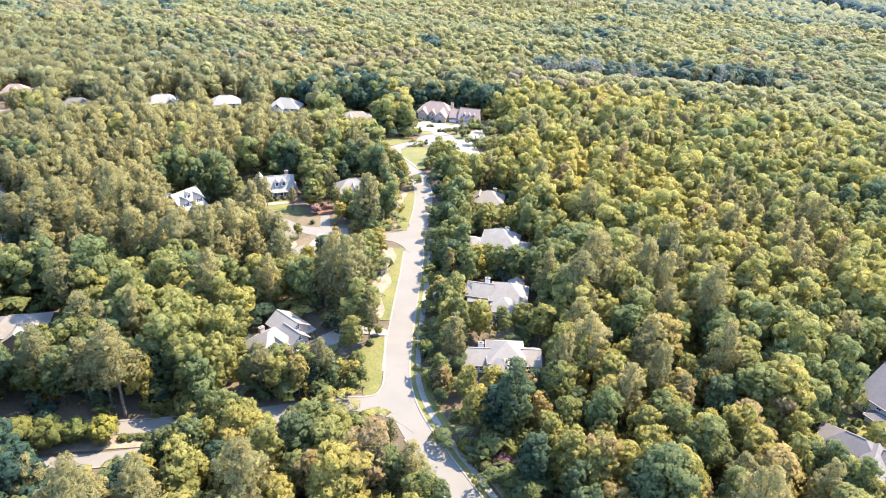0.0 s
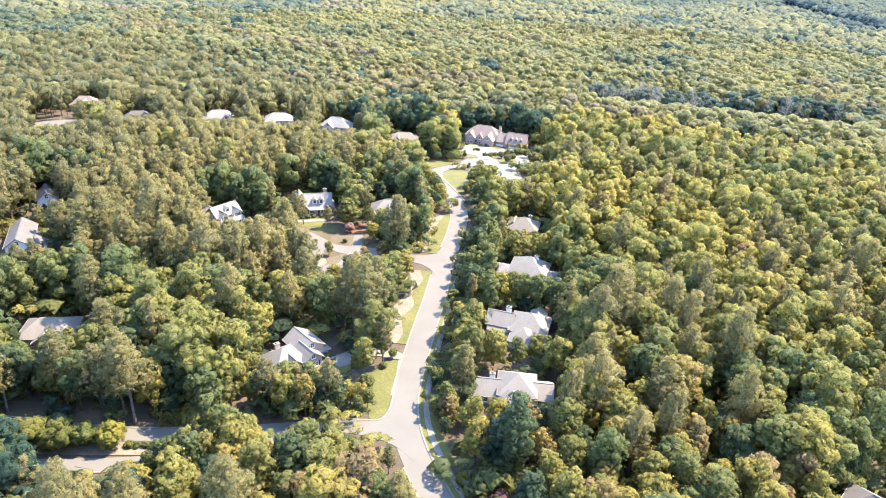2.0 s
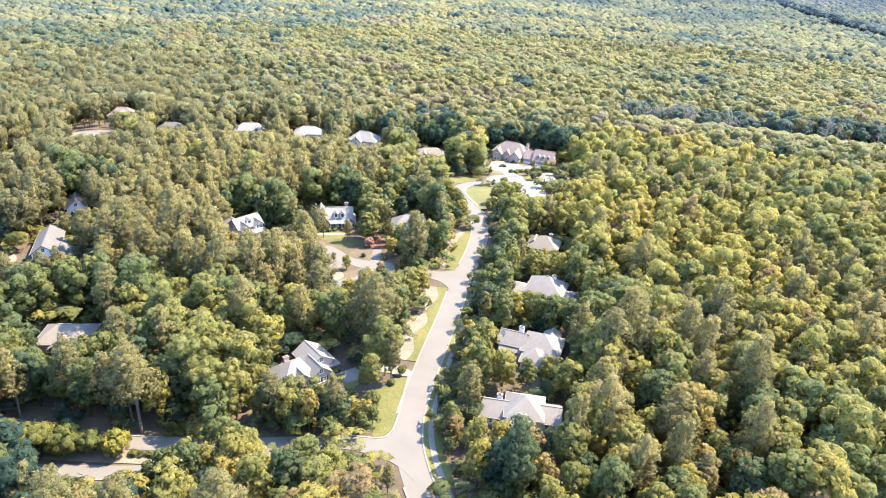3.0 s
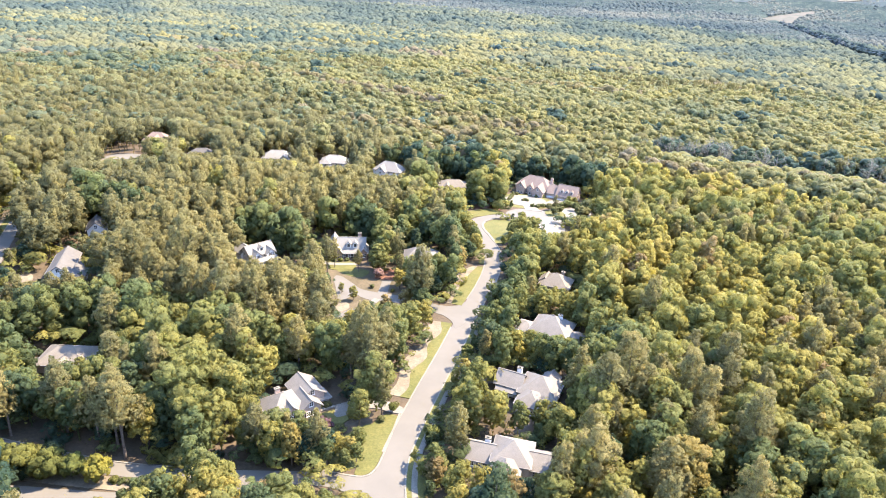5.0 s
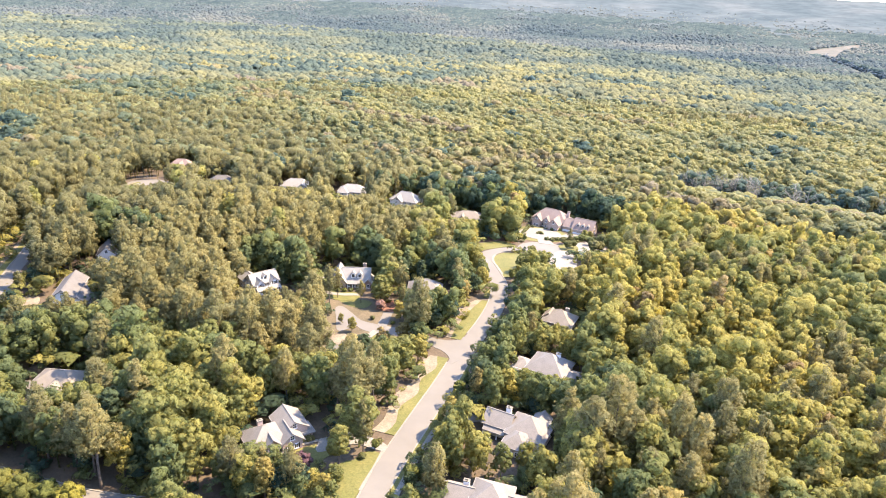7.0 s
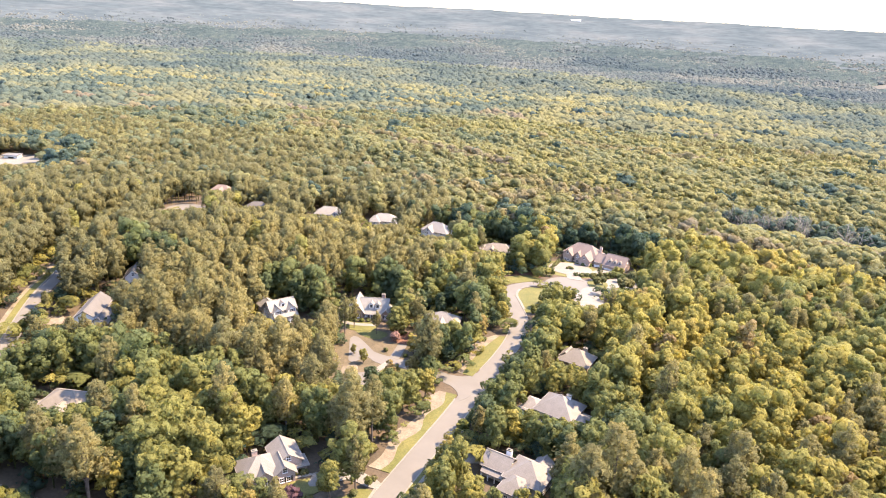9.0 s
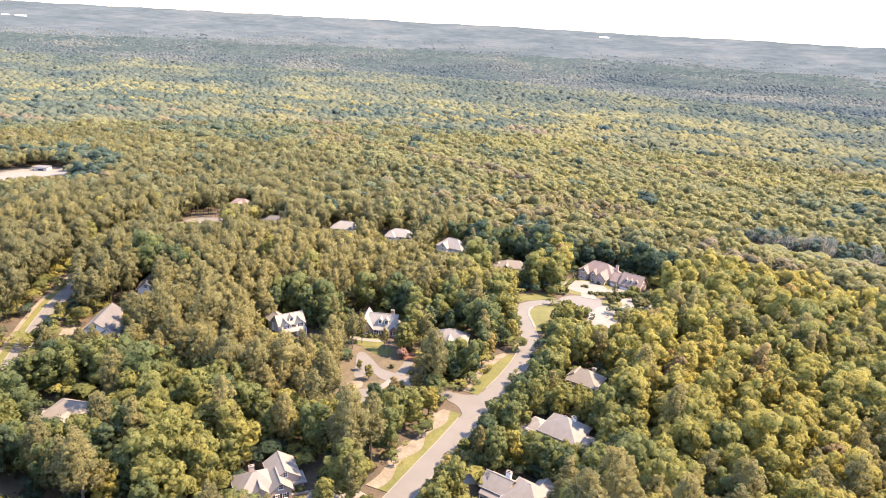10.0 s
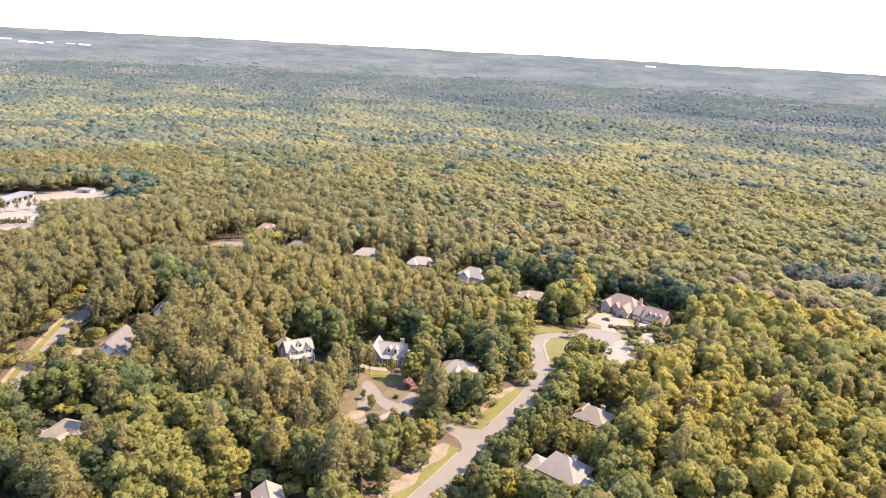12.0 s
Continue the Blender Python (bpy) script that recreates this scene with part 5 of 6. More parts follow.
rest = ~single
tints = stand_tint(P, g)
# Trees behind houses: species tone plus their faces' shade, as a dark tint.
shade_tinted = np.zeros(len(P), bool)
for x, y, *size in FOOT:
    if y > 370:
        shade_tinted |= (np.abs(P[:, 0] - x) < 19) & (P[:, 1] - y > 5) & (P[:, 1] - y < 24)
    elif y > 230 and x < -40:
        shade_tinted |= (np.abs(P[:, 0] - x) < 15) & (P[:, 1] - y > 4) & (P[:, 1] - y < 19)
shade_tinted |= (P[:, 0] > -60) & (P[:, 0] < 40) & (P[:, 1] > 412)
is_pine &= ~shade_tinted
# Western pines get a lower tint too, for the dark gaps between crowns.
tints = np.where(shade_tinted, g.uniform(-0.05, 0.16, len(P)) + 0.12 * (P[:, 1] < 330), tints - 0.25 * is_pine * np.clip((-110 - P[:, 0]) / 50, 0, 1))
b, p = rest & ~is_pine, rest & is_pine
dist = np.hypot(P[:, 0], P[:, 1])
for lo, hi, tag, tb, tp, nl, size, boughs in ((0, 215, "_front", 56, 56, 70, 0.6, 7), (215, 320, "", 32, 36, 24, 0.8, 6), (320, 1e9, "_behind", 16, 18, 9, 1.1, 4)):
    z = (dist >= lo) & (dist < hi)
    if (b & z).any():
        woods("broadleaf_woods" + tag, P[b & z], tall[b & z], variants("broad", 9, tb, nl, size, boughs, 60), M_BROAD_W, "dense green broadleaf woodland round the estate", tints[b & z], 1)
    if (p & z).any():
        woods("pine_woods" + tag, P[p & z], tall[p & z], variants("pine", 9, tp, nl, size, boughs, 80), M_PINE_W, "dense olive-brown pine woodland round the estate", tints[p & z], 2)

# ---- shrub layer under and between the near trees
P = scatter(7.4, -330, 330, 42, 450, 17, 0.5)
P = P[wedge(P, 60, 440, 4)]
P = P[~(open_ground(P, -1.0, False) | built_over(P, 2.2))]
for x, y, r in ((-9, 351, 16), (-262, 368, 14), (-14, 384, 18), (-72, 236, 5), (-67, 222, 6)):
    P = P[~in_disc(P, x, y, r)]
g = np.random.default_rng(15)
low = np.clip(g.normal(5.0, 1.6, len(P)), 2.0, 9.0)
ok, low = trim(P, low, np.full(len(P), 2.0), 1.4)
P, low = P[ok], low[ok]


def shrubs(count, seed, leaves):
    out = []
    for k in range(count):
        g = np.random.default_rng(seed + k)
        lob = [((g.uniform(-6, 6), g.uniform(-6, 6), g.uniform(6, 13)), g.uniform(5, 8)) for q in range(2)]
        out.append(crown_arrays(g, lob, 5, leaves, 2.0, cores=False))
    return out


woods("underwood", P, low, shrubs(8, 300, 6), M_BROAD_W, "dark green shrubs and saplings under the trees", g.uniform(0.0, 0.6, len(P)), 8, 1.8)

# ---- middle distance
DEAD_Y = lambda x: 598 - 0.06 * (x - 60)
for lo, hi, step, tag, tb, tp, nl, size, boughs, seed in ((440, 720, 7.1, "_beyond", 7, 6, 4, 1.1, 2, 12), (720, 1100, 8.0, "_outer", 4, 4, 2, 1.5, 1, 22)):
    P = scatter(step, -1050, 720, 250, 1150, seed, 0.5)
    P = P[wedge(P, lo, hi)]
    P = P[~open_ground(P)]
    for x, y, r in ((-582, 436, 26), (-548, 482, 30), (-515, 392, 24), (-468, 360, 17), (-440, 334, 13), (-556, 430, 24)):
        P = P[~in_disc(P, x, y, r)]
    off = P[:, 1] - DEAD_Y(P[:, 0])
    strip = (P[:, 0] > 78) & (P[:, 0] < 330) & (off > -130) & (off < 30)
    bare = strip & (off > -14 - 16 * (P[:, 0] < 180)) & (np.random.default_rng(seed + 1).uniform(size=len(P)) < np.where(off < 0, 0.35, np.where(P[:, 0] < 180, 0.2, 0.0)))
    P, off, strip = P[~bare], off[~bare], strip[~bare]
    share = pine_share(P)
    g = np.random.default_rng(seed + 3)
    is_pine = (g.uniform(size=len(P)) < share) & ~near_line(P, WORKS_EDGE, 15)
    tall = np.clip(g.normal(20.5, 3.2, len(P)), 12, 29)
    ok, tall = trim(P, tall, np.full(len(P), 5.0))
    tall = np.where(strip & (off < 0), np.minimum(tall, 9.0 + 0.14 * -off), tall)
    ok &= ~(strip & (tall < 3.5))
    # Trees behind the bare strip: the shade on their faces as dark tint.
    tints = np.where(strip & (off >= 0), 0.02, outer_tint(P, g, 0.06))
    b, p = ok & ~is_pine, ok & is_pine
    grow = 0.96 + 0.04 * (lo > 700)
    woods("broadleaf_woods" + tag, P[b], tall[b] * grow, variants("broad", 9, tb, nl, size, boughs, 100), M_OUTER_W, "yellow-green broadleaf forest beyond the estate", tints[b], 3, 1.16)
    woods("pine_woods" + tag, P[p], tall[p] * grow * 0.94, variants("pine", 9, tp, nl, size, boughs, 120), M_PINE_W, "olive pine forest beyond the estate", 0.55 * tints[p] - 0.12, 4, 1.25)

# lower leaf layer that closes the gaps between the crowns
P = scatter(11.5, -1050, 720, 200, 1150, 31, 0.5)
P = P[wedge(P, 470, 1100)]
P = P[~open_ground(P, 10)]
for x, y, r in ((-582, 436, 34), (-548, 486, 38), (-515, 392, 30), (-460, 352, 22), (-556, 430, 30)):
    P = P[~in_disc(P, x, y, r)]
P = P[~((P[:, 0] > 58) & (P[:, 0] < 310) & (np.abs(P[:, 1] - DEAD_Y(P[:, 0]) + 8) < 24))]
g = np.random.default_rng(33)
lower = [(ICO_V * g.uniform(0.75, 1.2, (12, 1)) * (7.2, 7.2, 4.6) + (0, 0, 12.2), ICO_F[:15], unit(ICO_V + (0, 0, 0.8))) for k in range(6)]
ok, tall = trim(P, np.full(len(P), 17.0), np.full(len(P), 6.0), 16.5)
woods("lower_canopy", P[ok], np.full(ok.sum(), 20.0), lower, M_OUTER_W, "lower green leaf layer between the crowns", g.uniform(0.1, 0.6, ok.sum()), 9)

# ---- far forest
P = scatter(11.6, -2200, 1400, 500, 2300, 13)
P = P[wedge(P, 1095, 2500, 2)]
P = P[~open_ground(P)]
r, a = np.hypot(P[:, 0], P[:, 1]), np.degrees(np.arctan2(-P[:, 0], P[:, 1]))
EDGE_A, EDGE_R = [-42, -30, -14, -5, 3, 17, 39, 60], [1200, 1250, 1330, 1500, 1600, 1430, 1750, 1850]
g = np.random.default_rng(10)
edge = np.interp(a, EDGE_A, EDGE_R) + 160 * np.array([noise.noise((x * 0.004, y * 0.004, 7.7)) for x, y in P]) + g.normal(0, 30, len(P))
wooded = (r < edge) | ((r < edge + 420) & (g.uniform(size=len(P)) < 0.45 * np.clip(1 - (r - edge) / 420, 0, 1)))
edge = edge + 500
P, r, edge = P[wooded], r[wooded], edge[wooded]


def clumps(seed):
    """Far crowns: a dome with a smaller bulge."""
    out = []
    for k in range(12):
        g = np.random.default_rng(seed * 50 + k)
        a = g.uniform(0, 6.28)
        P = np.array([(0, 0, 12.0), (3.4 * math.cos(a), 3.4 * math.sin(a), 14.0)])
        D = unit(np.array([(0, 0, 1.0), (0.5 * math.cos(a), 0.5 * math.sin(a), 1.0)]))
        out.append(tufts(g, P, D, np.array((6.6, 3.9)), np.array((0, 0, 6.0)), 0.72, 0.25))
    return out


tall = np.clip(g.normal(21, 2.5, len(P)), 13, 30)
f = r < edge
# Haze put into the tints: they sink towards teal with distance.
woods("broadleaf_forest_far", P[f], tall[f], clumps(1), M_YELL_HAZE_W, "yellow-green forest canopy in the distance", np.clip(outer_tint(P[f], g, 0.06) - 0.40 * np.clip((r[f] - edge[f] + 900) / 800, 0, 1), 0.09, 1), 5)

ye = np.arange(980, 2540, 8.0)
E = np.stack([775 + g.uniform(-4, 4, len(ye)), ye + g.uniform(-3, 3, len(ye))], 1)
# The row shares the far woods' colours, haze included.
woods("pine_edge", E, g.normal(27, 2, len(E)), clumps(3), M_HAZE_MIX_W, "dark pine edge along a power line clearing", g.uniform(0.1, 0.3, len(E)), 14)

def domes(seed):
    """Very far crowns: one lumpy dome each."""
    out = []
    for k in range(12):
        g = np.random.default_rng(seed * 50 + k)
        out.append(tufts(g, np.array([(0, 0, 11.0)]), np.array([(0, 0, 1.0)]), np.array((9.0,)), np.array((0, 0, 4.0)), 0.8, 0.26))
    return out


P = scatter(13.5, -2600, 1700, 700, 3100, 37, 0.5)
P = P[wedge(P, 1150, 3050, 2)]
P = P[~open_ground(P)]
r, a = np.hypot(P[:, 0], P[:, 1]), np.degrees(np.arctan2(-P[:, 0], P[:, 1]))
P = P[(r > np.interp(a, EDGE_A, EDGE_R) - 60) & (r < 2150 + 900 * np.clip((a + 42) / 100, 0, 1) ** 2) & ~inside(P, CLEARING)]
r, a = np.hypot(P[:, 0], P[:, 1]), np.degrees(np.arctan2(-P[:, 0], P[:, 1]))
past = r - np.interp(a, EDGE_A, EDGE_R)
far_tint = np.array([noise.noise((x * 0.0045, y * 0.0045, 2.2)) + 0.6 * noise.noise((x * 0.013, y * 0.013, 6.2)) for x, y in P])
# Tint falls with distance, from leaf colour towards the haze teal.
woods("far_canopy", P, np.clip(g.normal(20, 2.5, len(P)), 13, 27), domes(6), M_HAZE_MIX_W, "forest crowns towards the horizon, coloured blue-green for haze", np.clip(np.maximum(0.95 - past / 620, 0.45) + 0.55 * far_tint + g.uniform(-0.06, 0.06, len(P)), 0, 1), 15)

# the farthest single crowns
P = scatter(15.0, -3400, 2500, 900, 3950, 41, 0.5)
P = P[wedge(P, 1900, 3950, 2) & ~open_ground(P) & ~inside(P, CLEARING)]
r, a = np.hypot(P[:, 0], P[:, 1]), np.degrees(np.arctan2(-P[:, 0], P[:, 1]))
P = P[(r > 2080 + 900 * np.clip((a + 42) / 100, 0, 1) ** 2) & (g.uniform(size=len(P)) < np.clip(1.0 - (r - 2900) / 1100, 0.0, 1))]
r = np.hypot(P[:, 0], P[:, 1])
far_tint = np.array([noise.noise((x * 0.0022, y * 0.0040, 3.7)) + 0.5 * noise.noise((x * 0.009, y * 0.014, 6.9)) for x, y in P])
# Tint rises with distance, paling the crowns towards the hazed backdrop.
woods("distant_canopy", P, np.clip(g.normal(20, 2.0, len(P)), 15, 26) * np.clip(1 - (r - 2700) / 2600, 0.6, 1), domes(7), M_HAZY_W, "forest crowns near the skyline, coloured pale blue-green for haze", np.clip(0.40 + 0.75 * far_tint + 0.42 * np.clip((r - 2500) / 1000, 0, 1) + g.uniform(-0.08, 0.08, len(P)), 0, 1), 16)

# beyond it one closed canopy with a rough upper side
n_a, n_r = 400, 145
ang = np.radians(np.linspace(-46, 70, n_a))
t = np.linspace(0, 1, n_r)
start = np.interp(np.degrees(ang), EDGE_A, EDGE_R)
RR = (start * 0.80)[None, :] * (3500 / start / 0.8)[None, :] ** (t[:, None])
XX, YY = -np.sin(ang)[None, :] * RR, np.cos(ang)[None, :] * RR
ZZ = land(XX, YY) + 14 + g.uniform(-4.5, 4.5, XX.shape) + 5 * np.sin(XX / 90 + np.sin(YY / 140)) * np.sin(YY / 110)
ZZ -= (6 * np.clip((2300 - RR) / 300, 0, 1))
ZZ[0, :] -= 20
cv = np.stack([XX.ravel(), YY.ravel(), ZZ.ravel()], 1)
gap = (np.abs(cv[:, 0] - 740) < 26) & (cv[:, 1] < 2540)
gap |= near_line(cv[:, :2], FARROAD, 12)
gap |= inside(cv[:, :2], CLEARING)
cv[gap, 2] = land(cv[gap, 0], cv[gap, 1]) - 2.0
q = (np.arange(n_r - 1)[:, None] * n_a + np.arange(n_a - 1)[None, :]).ravel()
cf = np.concatenate([np.stack([q, q + n_a, q + 1], 1), np.stack([q + 1, q + n_a, q + n_a + 1], 1)])[:, ::-1]
# No air in between: this canopy's colour holds the haze.
tagged(new("pine_forest_far", mesh_from("pine_forest_far", cv, cf, M_HAZE_BLUE_W, g.uniform(0.0, 0.5, len(cv)))), "pine forest canopy towards the horizon, coloured blue-green for haze", "woods", kind="stuff")

# the last distance, up to the skyline, with haze in its colour
n_a, n_r = 720, 60
ang = np.radians(np.linspace(-180, 180, n_a))
RR = np.linspace(3300, 4890, n_r)[:, None] * np.ones((1, n_a))
XX, YY = -np.sin(ang)[None, :] * RR, np.cos(ang)[None, :] * RR
low = np.array([noise.noise((math.sin(a) * 9, math.cos(a) * 9, 0.5)) for a in ang])
ZZ = land(XX, YY) + 10 + 3.0 * np.sin(XX / 61 + 2 * np.sin(YY / 83)) * np.sin(YY / 47 + 2 * np.sin(XX / 97)) + (5 * low)[None, :] * np.linspace(0, 1, n_r)[:, None] ** 2
bv = np.stack([XX.ravel(), YY.ravel(), ZZ.ravel()], 1)
q = (np.arange(n_r - 1)[:, None] * n_a + np.arange(n_a - 1)[None, :]).ravel()
bf = np.concatenate([np.stack([q, q + n_a, q + 1], 1), np.stack([q + 1, q + n_a, q + n_a + 1], 1)])[:, ::-1]
tagged(new("backdrop", mesh_from("backdrop", bv, bf, M_FAR_HAZE)), "distant woods under a pale sky, coloured blue-grey for haze", "backdrop", kind="structure")


# ---------------------------------------------------------------- planted trees, shrubs and bare trees
def small_tree(name, label, group, place, h, R, seed, mat, tint_leaves=420, size=0.42):
    g = np.random.default_rng(seed)
    lob = [((0, 0, 0.62 * h), R * 0.86)] + [((R * 0.5 * math.cos(a), R * 0.5 * math.sin(a), h * g.uniform(0.48, 0.76)), R * 0.46) for a in np.arange(6) * 1.05 + g.uniform(0, 1)]
    V, F, N = crown_arrays(g, lob, 46, tint_leaves // 2, size * 0.7, 0.92)
    ob = tagged(new(name), label, "tree", group)
    trunk_build(g, h, 0.14, lob, 4).make("trunk", M_BARK, ob)
    c = new("crown", mesh_from("crown", V, F, mat, None, N))
    c.parent = ob
    ob.location = (*place, land_at(*place))
    return ob


def shrub(name, label, group, place, h, R, seed, mat, leaves=150):
    g = np.random.default_rng(seed)
    lob = [((0, 0, 0.45 * h), R * 0.8)] + [((R * 0.4 * math.cos(a), R * 0.4 * math.sin(a), h * g.uniform(0.35, 0.6)), R * 0.5) for a in np.arange(4) * 1.57 + g.uniform(0, 1)]
    V, F, N = crown_arrays(g, lob, 14, leaves // 2, 0.2, h / (2.0 * R) + 0.25)
    ob = tagged(new(name), label, "shrub", group)
    Build().box(-0.06, 0.06, -0.06, 0.06, -0.3, 0.45 * h).box(0.1, 0.18, -0.05, 0.03, -0.3, 0.35 * h).make("stems", M_BARK, ob)
    c = new("foliage", mesh_from("foliage", V, F, mat, None, N))
    c.parent = ob
    ob.location = (*place, land_at(*place))
    return ob


M_AVENUE = leaf_material("avenue_foliage", [(0.0, (0.072, 0.086, 0.024)), (1.0, (0.104, 0.106, 0.028))], True, fine=3.5, gaps=0.44)
M_GOLD = leaf_material("golden_foliage", [(0.0, (0.150, 0.142, 0.028)), (1.0, (0.170, 0.156, 0.032))], True, fine=3.5, gaps=0.44)
M_SHRUB = leaf_material("shrub_foliage", [(0.0, (0.060, 0.074, 0.028)), (1.0, (0.104, 0.100, 0.040))], True, fine=3.5, gaps=0.44)
M_PURPLE = leaf_material("purple_foliage", [(0.0, (0.060, 0.035, 0.045)), (1.0, (0.075, 0.042, 0.050))], True, 0.2)
M_ROSE = leaf_material("blooming_foliage", [(0.0, (0.17, 0.10, 0.09)), (1.0, (0.21, 0.13, 0.10))], True, 0.3)

for k, (x, y, h, R) in enumerate(((-128.5, 104.8, 7.4, 4.2), (-121.4, 105.6, 7.6, 4.3), (-114.4, 105.8, 7.6, 4.4), (-109.0, 107.0, 6.6, 3.2))):
    small_tree("avenue_tree", "round clipped green tree on the avenue median", "avenue trees", (x, y), h, R, 500 + k, M_AVENUE)
small_tree("golden_tree", "round golden-green tree on the avenue median", "avenue trees", (-103.2, 107.6), 7.0, 3.6, 510, M_GOLD)
small_tree("purple_tree", "small dark purple-leaved tree on a lawn", "", (-57.2, 138.4), 4.4, 2.7, 520, M_PURPLE)
small_tree("pink_tree", "small tree in rose-coloured bloom", "", (-68.6, 243.6), 4.2, 2.2, 521, M_ROSE)
for k, (x, y, h) in enumerate(((-27.5, 127, 5.0), (-27.8, 141, 5.6), (-41.2, 152.0, 3.4), (-24.0, 188, 6.0), (-19.5, 238, 6.0), (-17.5, 262, 5.5), (-20.4, 297, 5.0))):
    small_tree("street_tree", "young broadleaf tree on the grass verge", "street trees", (x, y), h, h * 0.36, 530 + k, M_AVENUE, 260, 0.36)
for k, (x, y, h) in enumerate(((3, 357, 5.5), (6, 361, 5.0), (17, 352, 8.5), (20, 358, 7.0), (0, 366, 4.5), (22, 370, 8.0), (15, 371, 5.5))):
    small_tree("court_tree", "small dense tree beside the forecourts", "forecourt trees", (x, y), h, h * 0.42, 545 + k, M_SHRUB, 260, 0.4)

for k, (x, y, h) in enumerate(((-34, 366, 22), (-27, 364, 9), (-43, 369, 19), (-35, 378, 23), (-45, 380, 20), (-13, 315, 13), (-8, 310, 13), (-17, 306, 13), (-9.5, 321, 8), (-33.5, 289, 11), (-45, 214.5, 13), (-51, 216, 12), (-42.5, 205, 13), (-43, 233, 12), (-50, 234.5, 13), (-38.5, 242, 12), (-37, 251, 11), (-37, 260, 12), (-37, 298, 12), (-40.5, 306, 12), (-43.5, 314, 13), (-45, 322, 13), (-46, 331, 12), (-47, 340, 11), (-32.5, 281, 11), (-47, 389, 17), (-73.2, 221.6, 7), (-70.0, 248.5, 17), (-58, 236, 11), (-52, 234, 12), (-48.5, 142.8, 13), (-196.5, 204, 11), (-200, 199, 9), (-191, 185, 9), (-194, 191, 7), (-47.5, 129, 9), (-53.5, 128.5, 11), (-60, 128, 13), (-66.5, 128.5, 14), (-63, 132, 8), (-73, 128, 11), (-71, 132, 8), (-50, 129.5, 9), (-56.5, 130, 10), (-52.5, 125.8, 9), (-58, 125.6, 10), (-47.4, 125.8, 7), (-65, 125.4, 11))):
    copy_thing(protos[False][k % 7], Matrix.Translation((x, y, land_at(x, y))) @ Matrix.Rotation(k * 1.3, 4, "Z") @ Matrix.Diagonal((h / 20 * 1.25, h / 20 * 1.25, h / 20, 1)))


for k, (x, y, h) in enumerate(((-90, 241, 18), (-91.5, 232, 19), (-89.5, 223, 18), (-87, 214, 17), (-83.5, 208, 15), (-80.5, 203, 13), (-89, 248, 14), (-78.5, 247.5, 12), (-86, 219, 15))):
    copy_thing(protos[True][k % 6], Matrix.Translation((x, y, land_at(x, y))) @ Matrix.Rotation(k * 1.9, 4, "Z") @ Matrix.Diagonal((h / 20, h / 20, h / 20, 1)))
for k, (x, y, h) in enumerate(((-45.2, 128.6, 8), (-46.2, 134, 8), (-57, 209, 10), (-61.5, 202, 11), (-55, 203, 12), (-79.5, 226.5, 5), (-66.5, 196, 12), (-57.5, 216.5, 6))):
    copy_thing(protos[False][k % 7], Matrix.Translation((x, y, land_at(x, y))) @ Matrix.Rotation(k * 2.3, 4, "Z") @ Matrix.Diagonal((h / 20 * 1.2, h / 20 * 1.2, h / 20, 1)))


def hedge(a, b, h, seed):
    """A clipped hedge between two plan points."""
    g = np.random.default_rng(seed)
    n = max(3, int(math.hypot(b[0] - a[0], b[1] - a[1]) / 1.1))
    x, y = (a[0] + b[0]) / 2, (a[1] + b[1]) / 2
    lob = [((a[0] + (b[0] - a[0]) * k / (n - 1) - x, a[1] + (b[1] - a[1]) * k / (n - 1) - y, h * 0.45), h * 0.62) for k in range(n)]
    V, F, N = crown_arrays(g, lob, 6 * n, 12 * n, 0.24, 0.95)
    ob = tagged(new("hedge"), "dark green clipped hedge beside a forecourt", "hedge", "hedges")
    Build().box(-0.1, 0.1, -0.1, 0.1, -0.4, h * 0.5).make("stems", M_BARK, ob)
    c = new("foliage", mesh_from("foliage", V, F, M_SHRUB, None, N))
    c.parent = ob
    ob.location = (x, y, land_at(x, y))


for k, (a, b, h) in enumerate((((-10, 370.8), (-3, 373), 2.0), ((-1.6, 373.6), (7, 377), 2.2), ((-25, 374), (-22, 394), 1.6), ((8, 379), (17, 383), 2.4))):
    hedge(a, b, h, 640 + k)

SHRUBS = [(-67.2, 143.4), (-66.0, 145.0), (-64.9, 146.4), (-63.6, 148.2), (-62.2, 149.6), (-60.6, 151.0), (-48.0, 140.0), (-46.0, 136.5), (-45.5, 133.0), (-43.2, 147.0), (-41.0, 155.5),
          (-95.6, 254.6), (-93.4, 253.6), (-91.2, 253.8), (-88.6, 255.0), (-86.2, 256.8), (-83.4, 258.0), (-98.6, 261.6), (-14.4, 384.4), (-13.0, 383.0), (-15.6, 382.8), (-4.0, 396.8), (-8.0, 394.5),
          (-20.0, 397.5), (2.0, 376.0), (-6.0, 370.5), (8.0, 374.6), (-69.0, 234.0), (-60.0, 232.5), (-31.0, 359.5), (-37.0, 360.5), (-43.0, 357.0), (-19.8, 104.6), (-17.6, 101.0), (-15.8, 105.4), (-13.6, 102.4),
          (-15.6, 97.6), (-11.4, 99.2), (-12.6, 95.0), (-8.4, 103.4), (-10.6, 90.0), (-8.6, 95.6), (-99.4, 108.2), (-97.6, 108.4), (-95.8, 108.6), (-94.0, 108.8), (80.0, 108.5), (84.0, 107.0), (77.5, 110.0), (82.5, 111.0)]
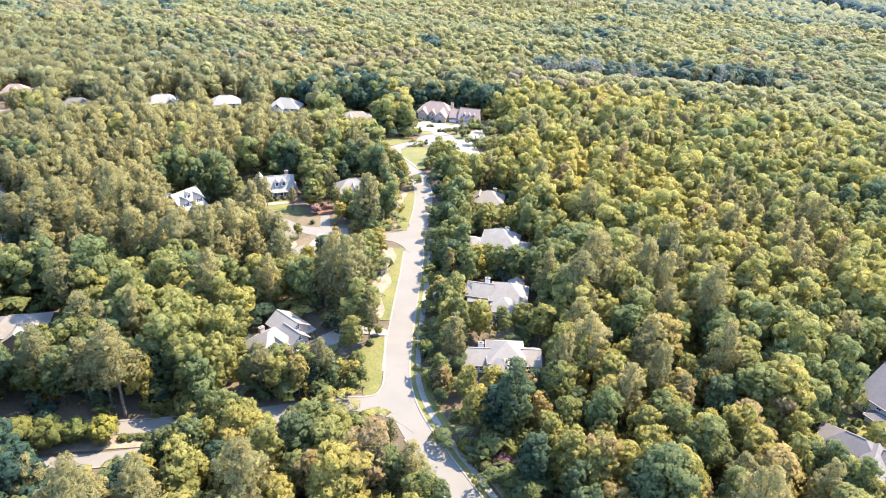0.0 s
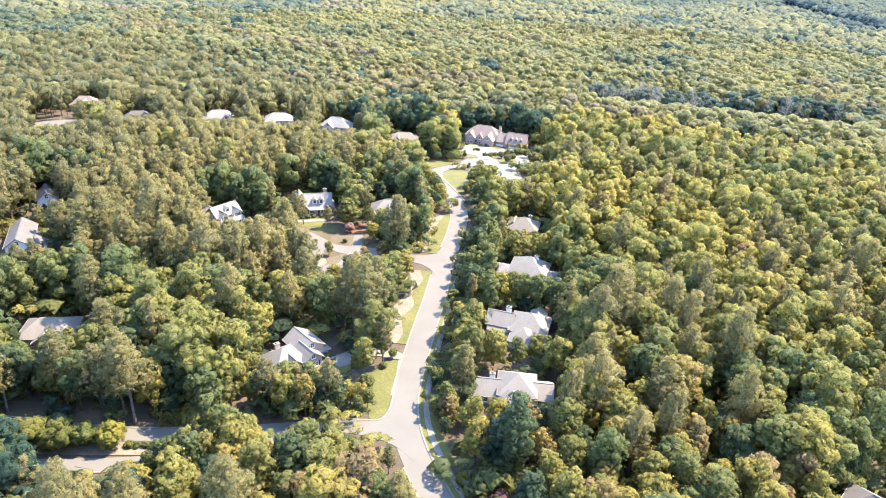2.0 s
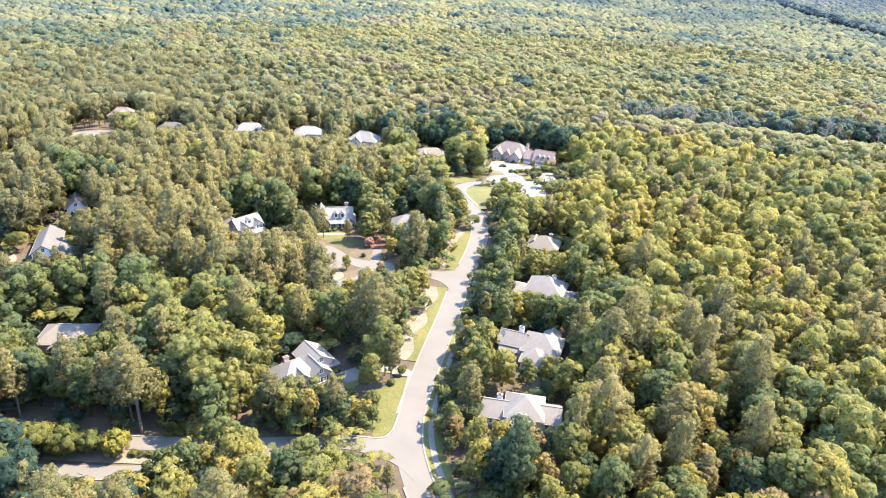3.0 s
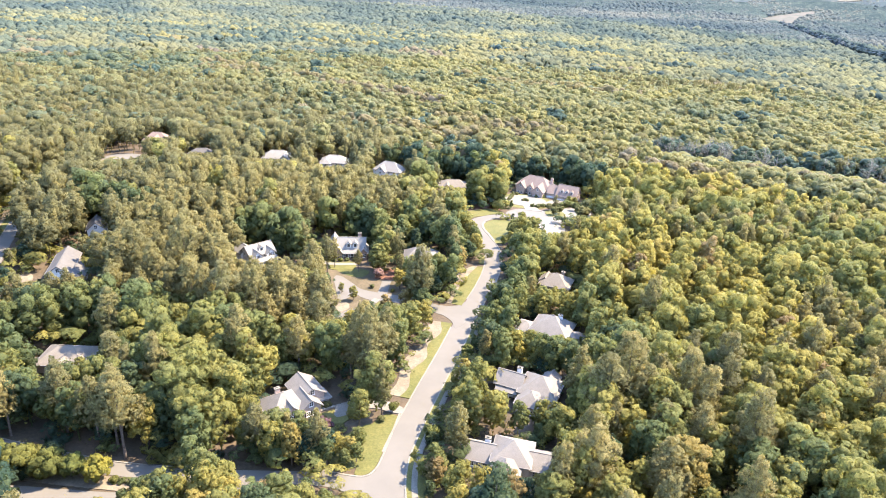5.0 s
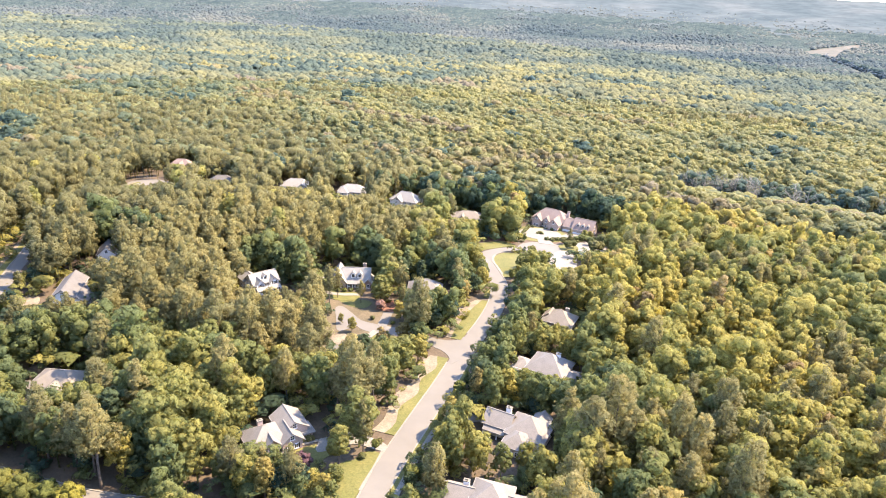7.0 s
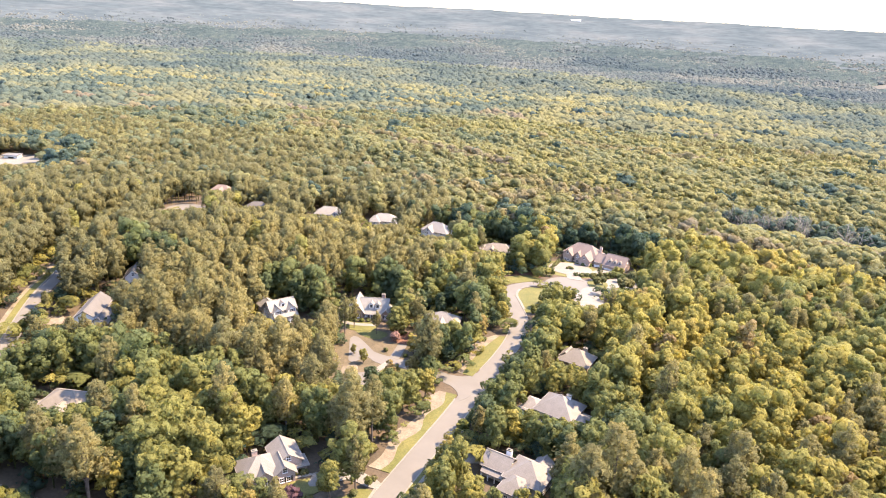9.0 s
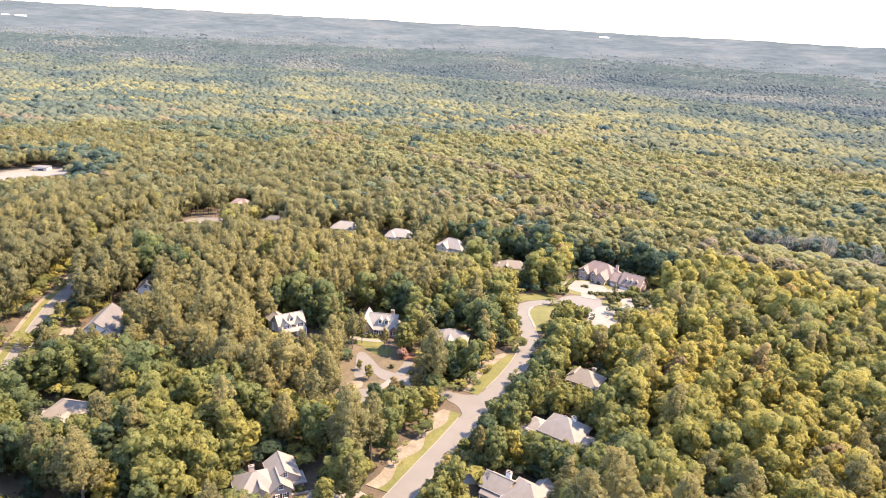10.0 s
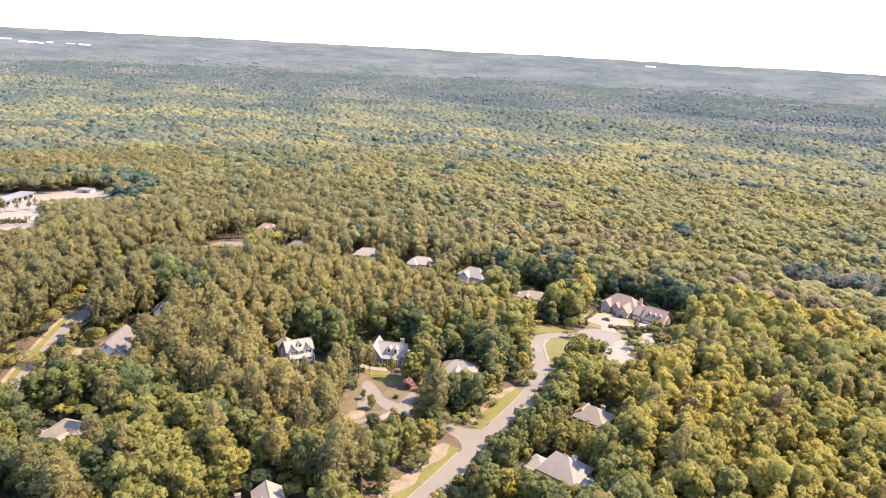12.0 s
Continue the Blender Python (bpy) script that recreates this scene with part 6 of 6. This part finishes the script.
for k, (x, y) in enumerate(SHRUBS):
    big = 1.9 if -25 < x < -8 and y < 110 else 1.0
    shrub("shrub", "rounded green garden shrub", "garden shrubs", (x, y), (1.3 + 0.5 * ((k * 7) % 5) / 4) * big, (1.0 + 0.35 * ((k * 3) % 4) / 3) * big, 600 + k, (M_AVENUE, M_SHRUB, M_PURPLE, M_SHRUB, M_GOLD, M_SHRUB, M_SHRUB)[k % 7] if big > 1 else M_SHRUB if k % 7 else M_AVENUE)
plot("planting_bank", [(-9.5, 84), (-14.5, 94), (-19.0, 103), (-20.5, 107), (-16, 109), (-9, 105), (-6, 98), (-5, 88)], M_SAND, 0.16, "bare sandy bank planted with shrubs", "planting bed")


M_SPARSE = leaf_material("sparse_grey_foliage", [(0.0, (0.150, 0.158, 0.108)), (1.0, (0.190, 0.184, 0.124))], True, 0.3)


def bare_tree(place, h, seed, first=None):
    if first is not None:
        return copy_thing(first, Matrix.Translation((*place, land_at(*place))) @ Matrix.Rotation(seed * 1.7, 4, "Z") @ Matrix.Diagonal((h / 18, h / 18, h / 18, 1)))
    g = np.random.default_rng(seed)
    ob = tagged(new("bare_tree"), "grey leafless standing tree at a wood's edge", "tree", "bare trees")
    b = Build()

    def rod(p, q, r0, r1, n=5):
        p, q = np.array(p, float), np.array(q, float)
        ax = (q - p) / np.linalg.norm(q - p)
        u = np.cross(ax, (0.31, 0.9, 0.2))
        u /= np.linalg.norm(u)
        w = np.cross(ax, u)
        ring = [(math.cos(2 * math.pi * k / n), math.sin(2 * math.pi * k / n)) for k in range(n)]
        b.add([p + (u * c + w * d) * r0 for c, d in ring] + [q + (u * c + w * d) * r1 for c, d in ring],
              [(k, (k + 1) % n, n + (k + 1) % n, n + k) for k in range(n)] + [tuple(range(n - 1, -1, -1)), tuple(range(n, 2 * n))])
    rod((0, 0, -0.5), (0.3, 0.1, 18), 0.26, 0.10)
    trunk = b.make("trunk", M_DEAD, ob)
    b = Build()
    for k in range(16):
        z = g.uniform(5, 17.5)
        a = g.uniform(0, 6.28)
        L = (19 - z) * 0.28 + 0.8
        e = (L * math.cos(a), L * math.sin(a), z + L * g.uniform(0.4, 0.9))
        rod((0.02 * z, 0, z), e, 0.10, 0.06, 3)
        for q in range(2):
            a2 = a + g.uniform(-0.9, 0.9)
            rod(e, (e[0] + L * 0.5 * math.cos(a2), e[1] + L * 0.5 * math.sin(a2), e[2] + L * 0.35), 0.06, 0.03, 3)
    b.make("dead_top", M_DEAD, ob)
    lob = [((g.uniform(-1.6, 1.6), g.uniform(-1.6, 1.6), z), 2.6 - 0.08 * z) for z in (9.0, 11.5, 14.0, 16.5, 18.0)]
    V, F, N = crown_arrays(g, lob[::2], 5, 60, 0.34, 1.1, spread=0.1, cores=False)
    c = new("crown", mesh_from("crown", V, F, M_SPARSE, None, N))
    c.parent = ob
    ob.matrix_basis = Matrix.Translation((*place, land_at(*place))) @ Matrix.Diagonal((h / 18, h / 18, h / 18, 1))
    return ob


g = np.random.default_rng(77)
protos = [bare_tree((100 + 14 * k, 592 + 2 * k), 19, 700 + k) for k in range(4)]
for k in range(52):
    x = g.normal(134, 34) if k < 40 else g.uniform(100, 300)
    y = DEAD_Y(x) + (g.normal(2, 9) if k < 40 else g.uniform(-7, 2))
    bare_tree((x, y), g.uniform(17, 26), k, protos[k % 4])
bare_tree((-0.9, 119), 10, 5, protos[1])

# ---------------------------------------------------------------- power line in its clearing
def pylon(place, first=None):
    x, y = place
    m = Matrix.Translation((x, y, land_at(x, y)))
    if first is not None:
        return copy_thing(first, m)
    ob = tagged(new("pylon"), "lattice steel transmission tower in a forest clearing", "pylon", "pylons")
    ob.matrix_basis = m
    for sx in (-1, 1):
        for sy in (-1, 1):
            Build().add([(sx * 3 + a, sy * 3 + c, -0.5) for a, c in ((-.2, -.2), (.2, -.2), (.2, .2), (-.2, .2))] + [(sx * 0.6 + a, sy * 0.6 + c, 34) for a, c in ((-.15, -.15), (.15, -.15), (.15, .15), (-.15, .15))],
                        [(0, 1, 5, 4), (1, 2, 6, 5), (2, 3, 7, 6), (3, 0, 4, 7), (4, 5, 6, 7), (3, 2, 1, 0)]).make("leg", M_METAL, ob)
    for z in (24, 29, 33):
        Build().box(-7, 7, -0.25, 0.25, z, z + 0.4).make("cross_arm", M_METAL, ob)
    lat = Build()
    for k in range(8):
        z0, z1 = k * 4.0, k * 4.0 + 4.0
        w0, w1 = 3 - 2.4 * z0 / 34, 3 - 2.4 * z1 / 34
        for sy in (-1, 1):
            lat.add([(-w0, sy * w0, z0), (-w0 + .25, sy * w0, z0), (w1, sy * w1, z1), (w1 - .25, sy * w1, z1)], [(0, 1, 2, 3)])
            lat.add([(w0, sy * w0, z0), (w0 - .25, sy * w0, z0), (-w1, sy * w1, z1), (-w1 + .25, sy * w1, z1)], [(0, 1, 2, 3)])
    lat.make("bracing", M_METAL, ob)
    return ob


PY = [(740, y) for y in (1000, 1260, 1520, 1780, 2040, 2300, 2560)]
first = pylon(PY[0])
for p in PY[1:]:
    pylon(p, first)
for sx, z in ((-6.6, 24), (6.6, 24), (-6.6, 29), (6.6, 29)):
    v, f = [], []
    pts = []
    for (xa, ya), (xb, yb) in zip(PY, PY[1:]):
        for t in np.linspace(0, 1, 9)[:-1]:
            pts.append((xa + sx, ya + (yb - ya) * t, land_at(xa, ya) * (1 - t) + land_at(xb, yb) * t + z - 6 * 4 * t * (1 - t)))
    for x, y, zz in pts:
        v += [(x - 0.12, y, zz), (x + 0.12, y, zz), (x, y, zz + 0.2)]
    for k in range(len(pts) - 1):
        a = 3 * k
        f += [(a, a + 1, a + 4, a + 3), (a + 1, a + 2, a + 5, a + 4), (a + 2, a, a + 3, a + 5)]
    tagged(mesh_object("power_line", v, f, M_METAL), "slack overhead conductor between lattice towers", "cable", "power lines")
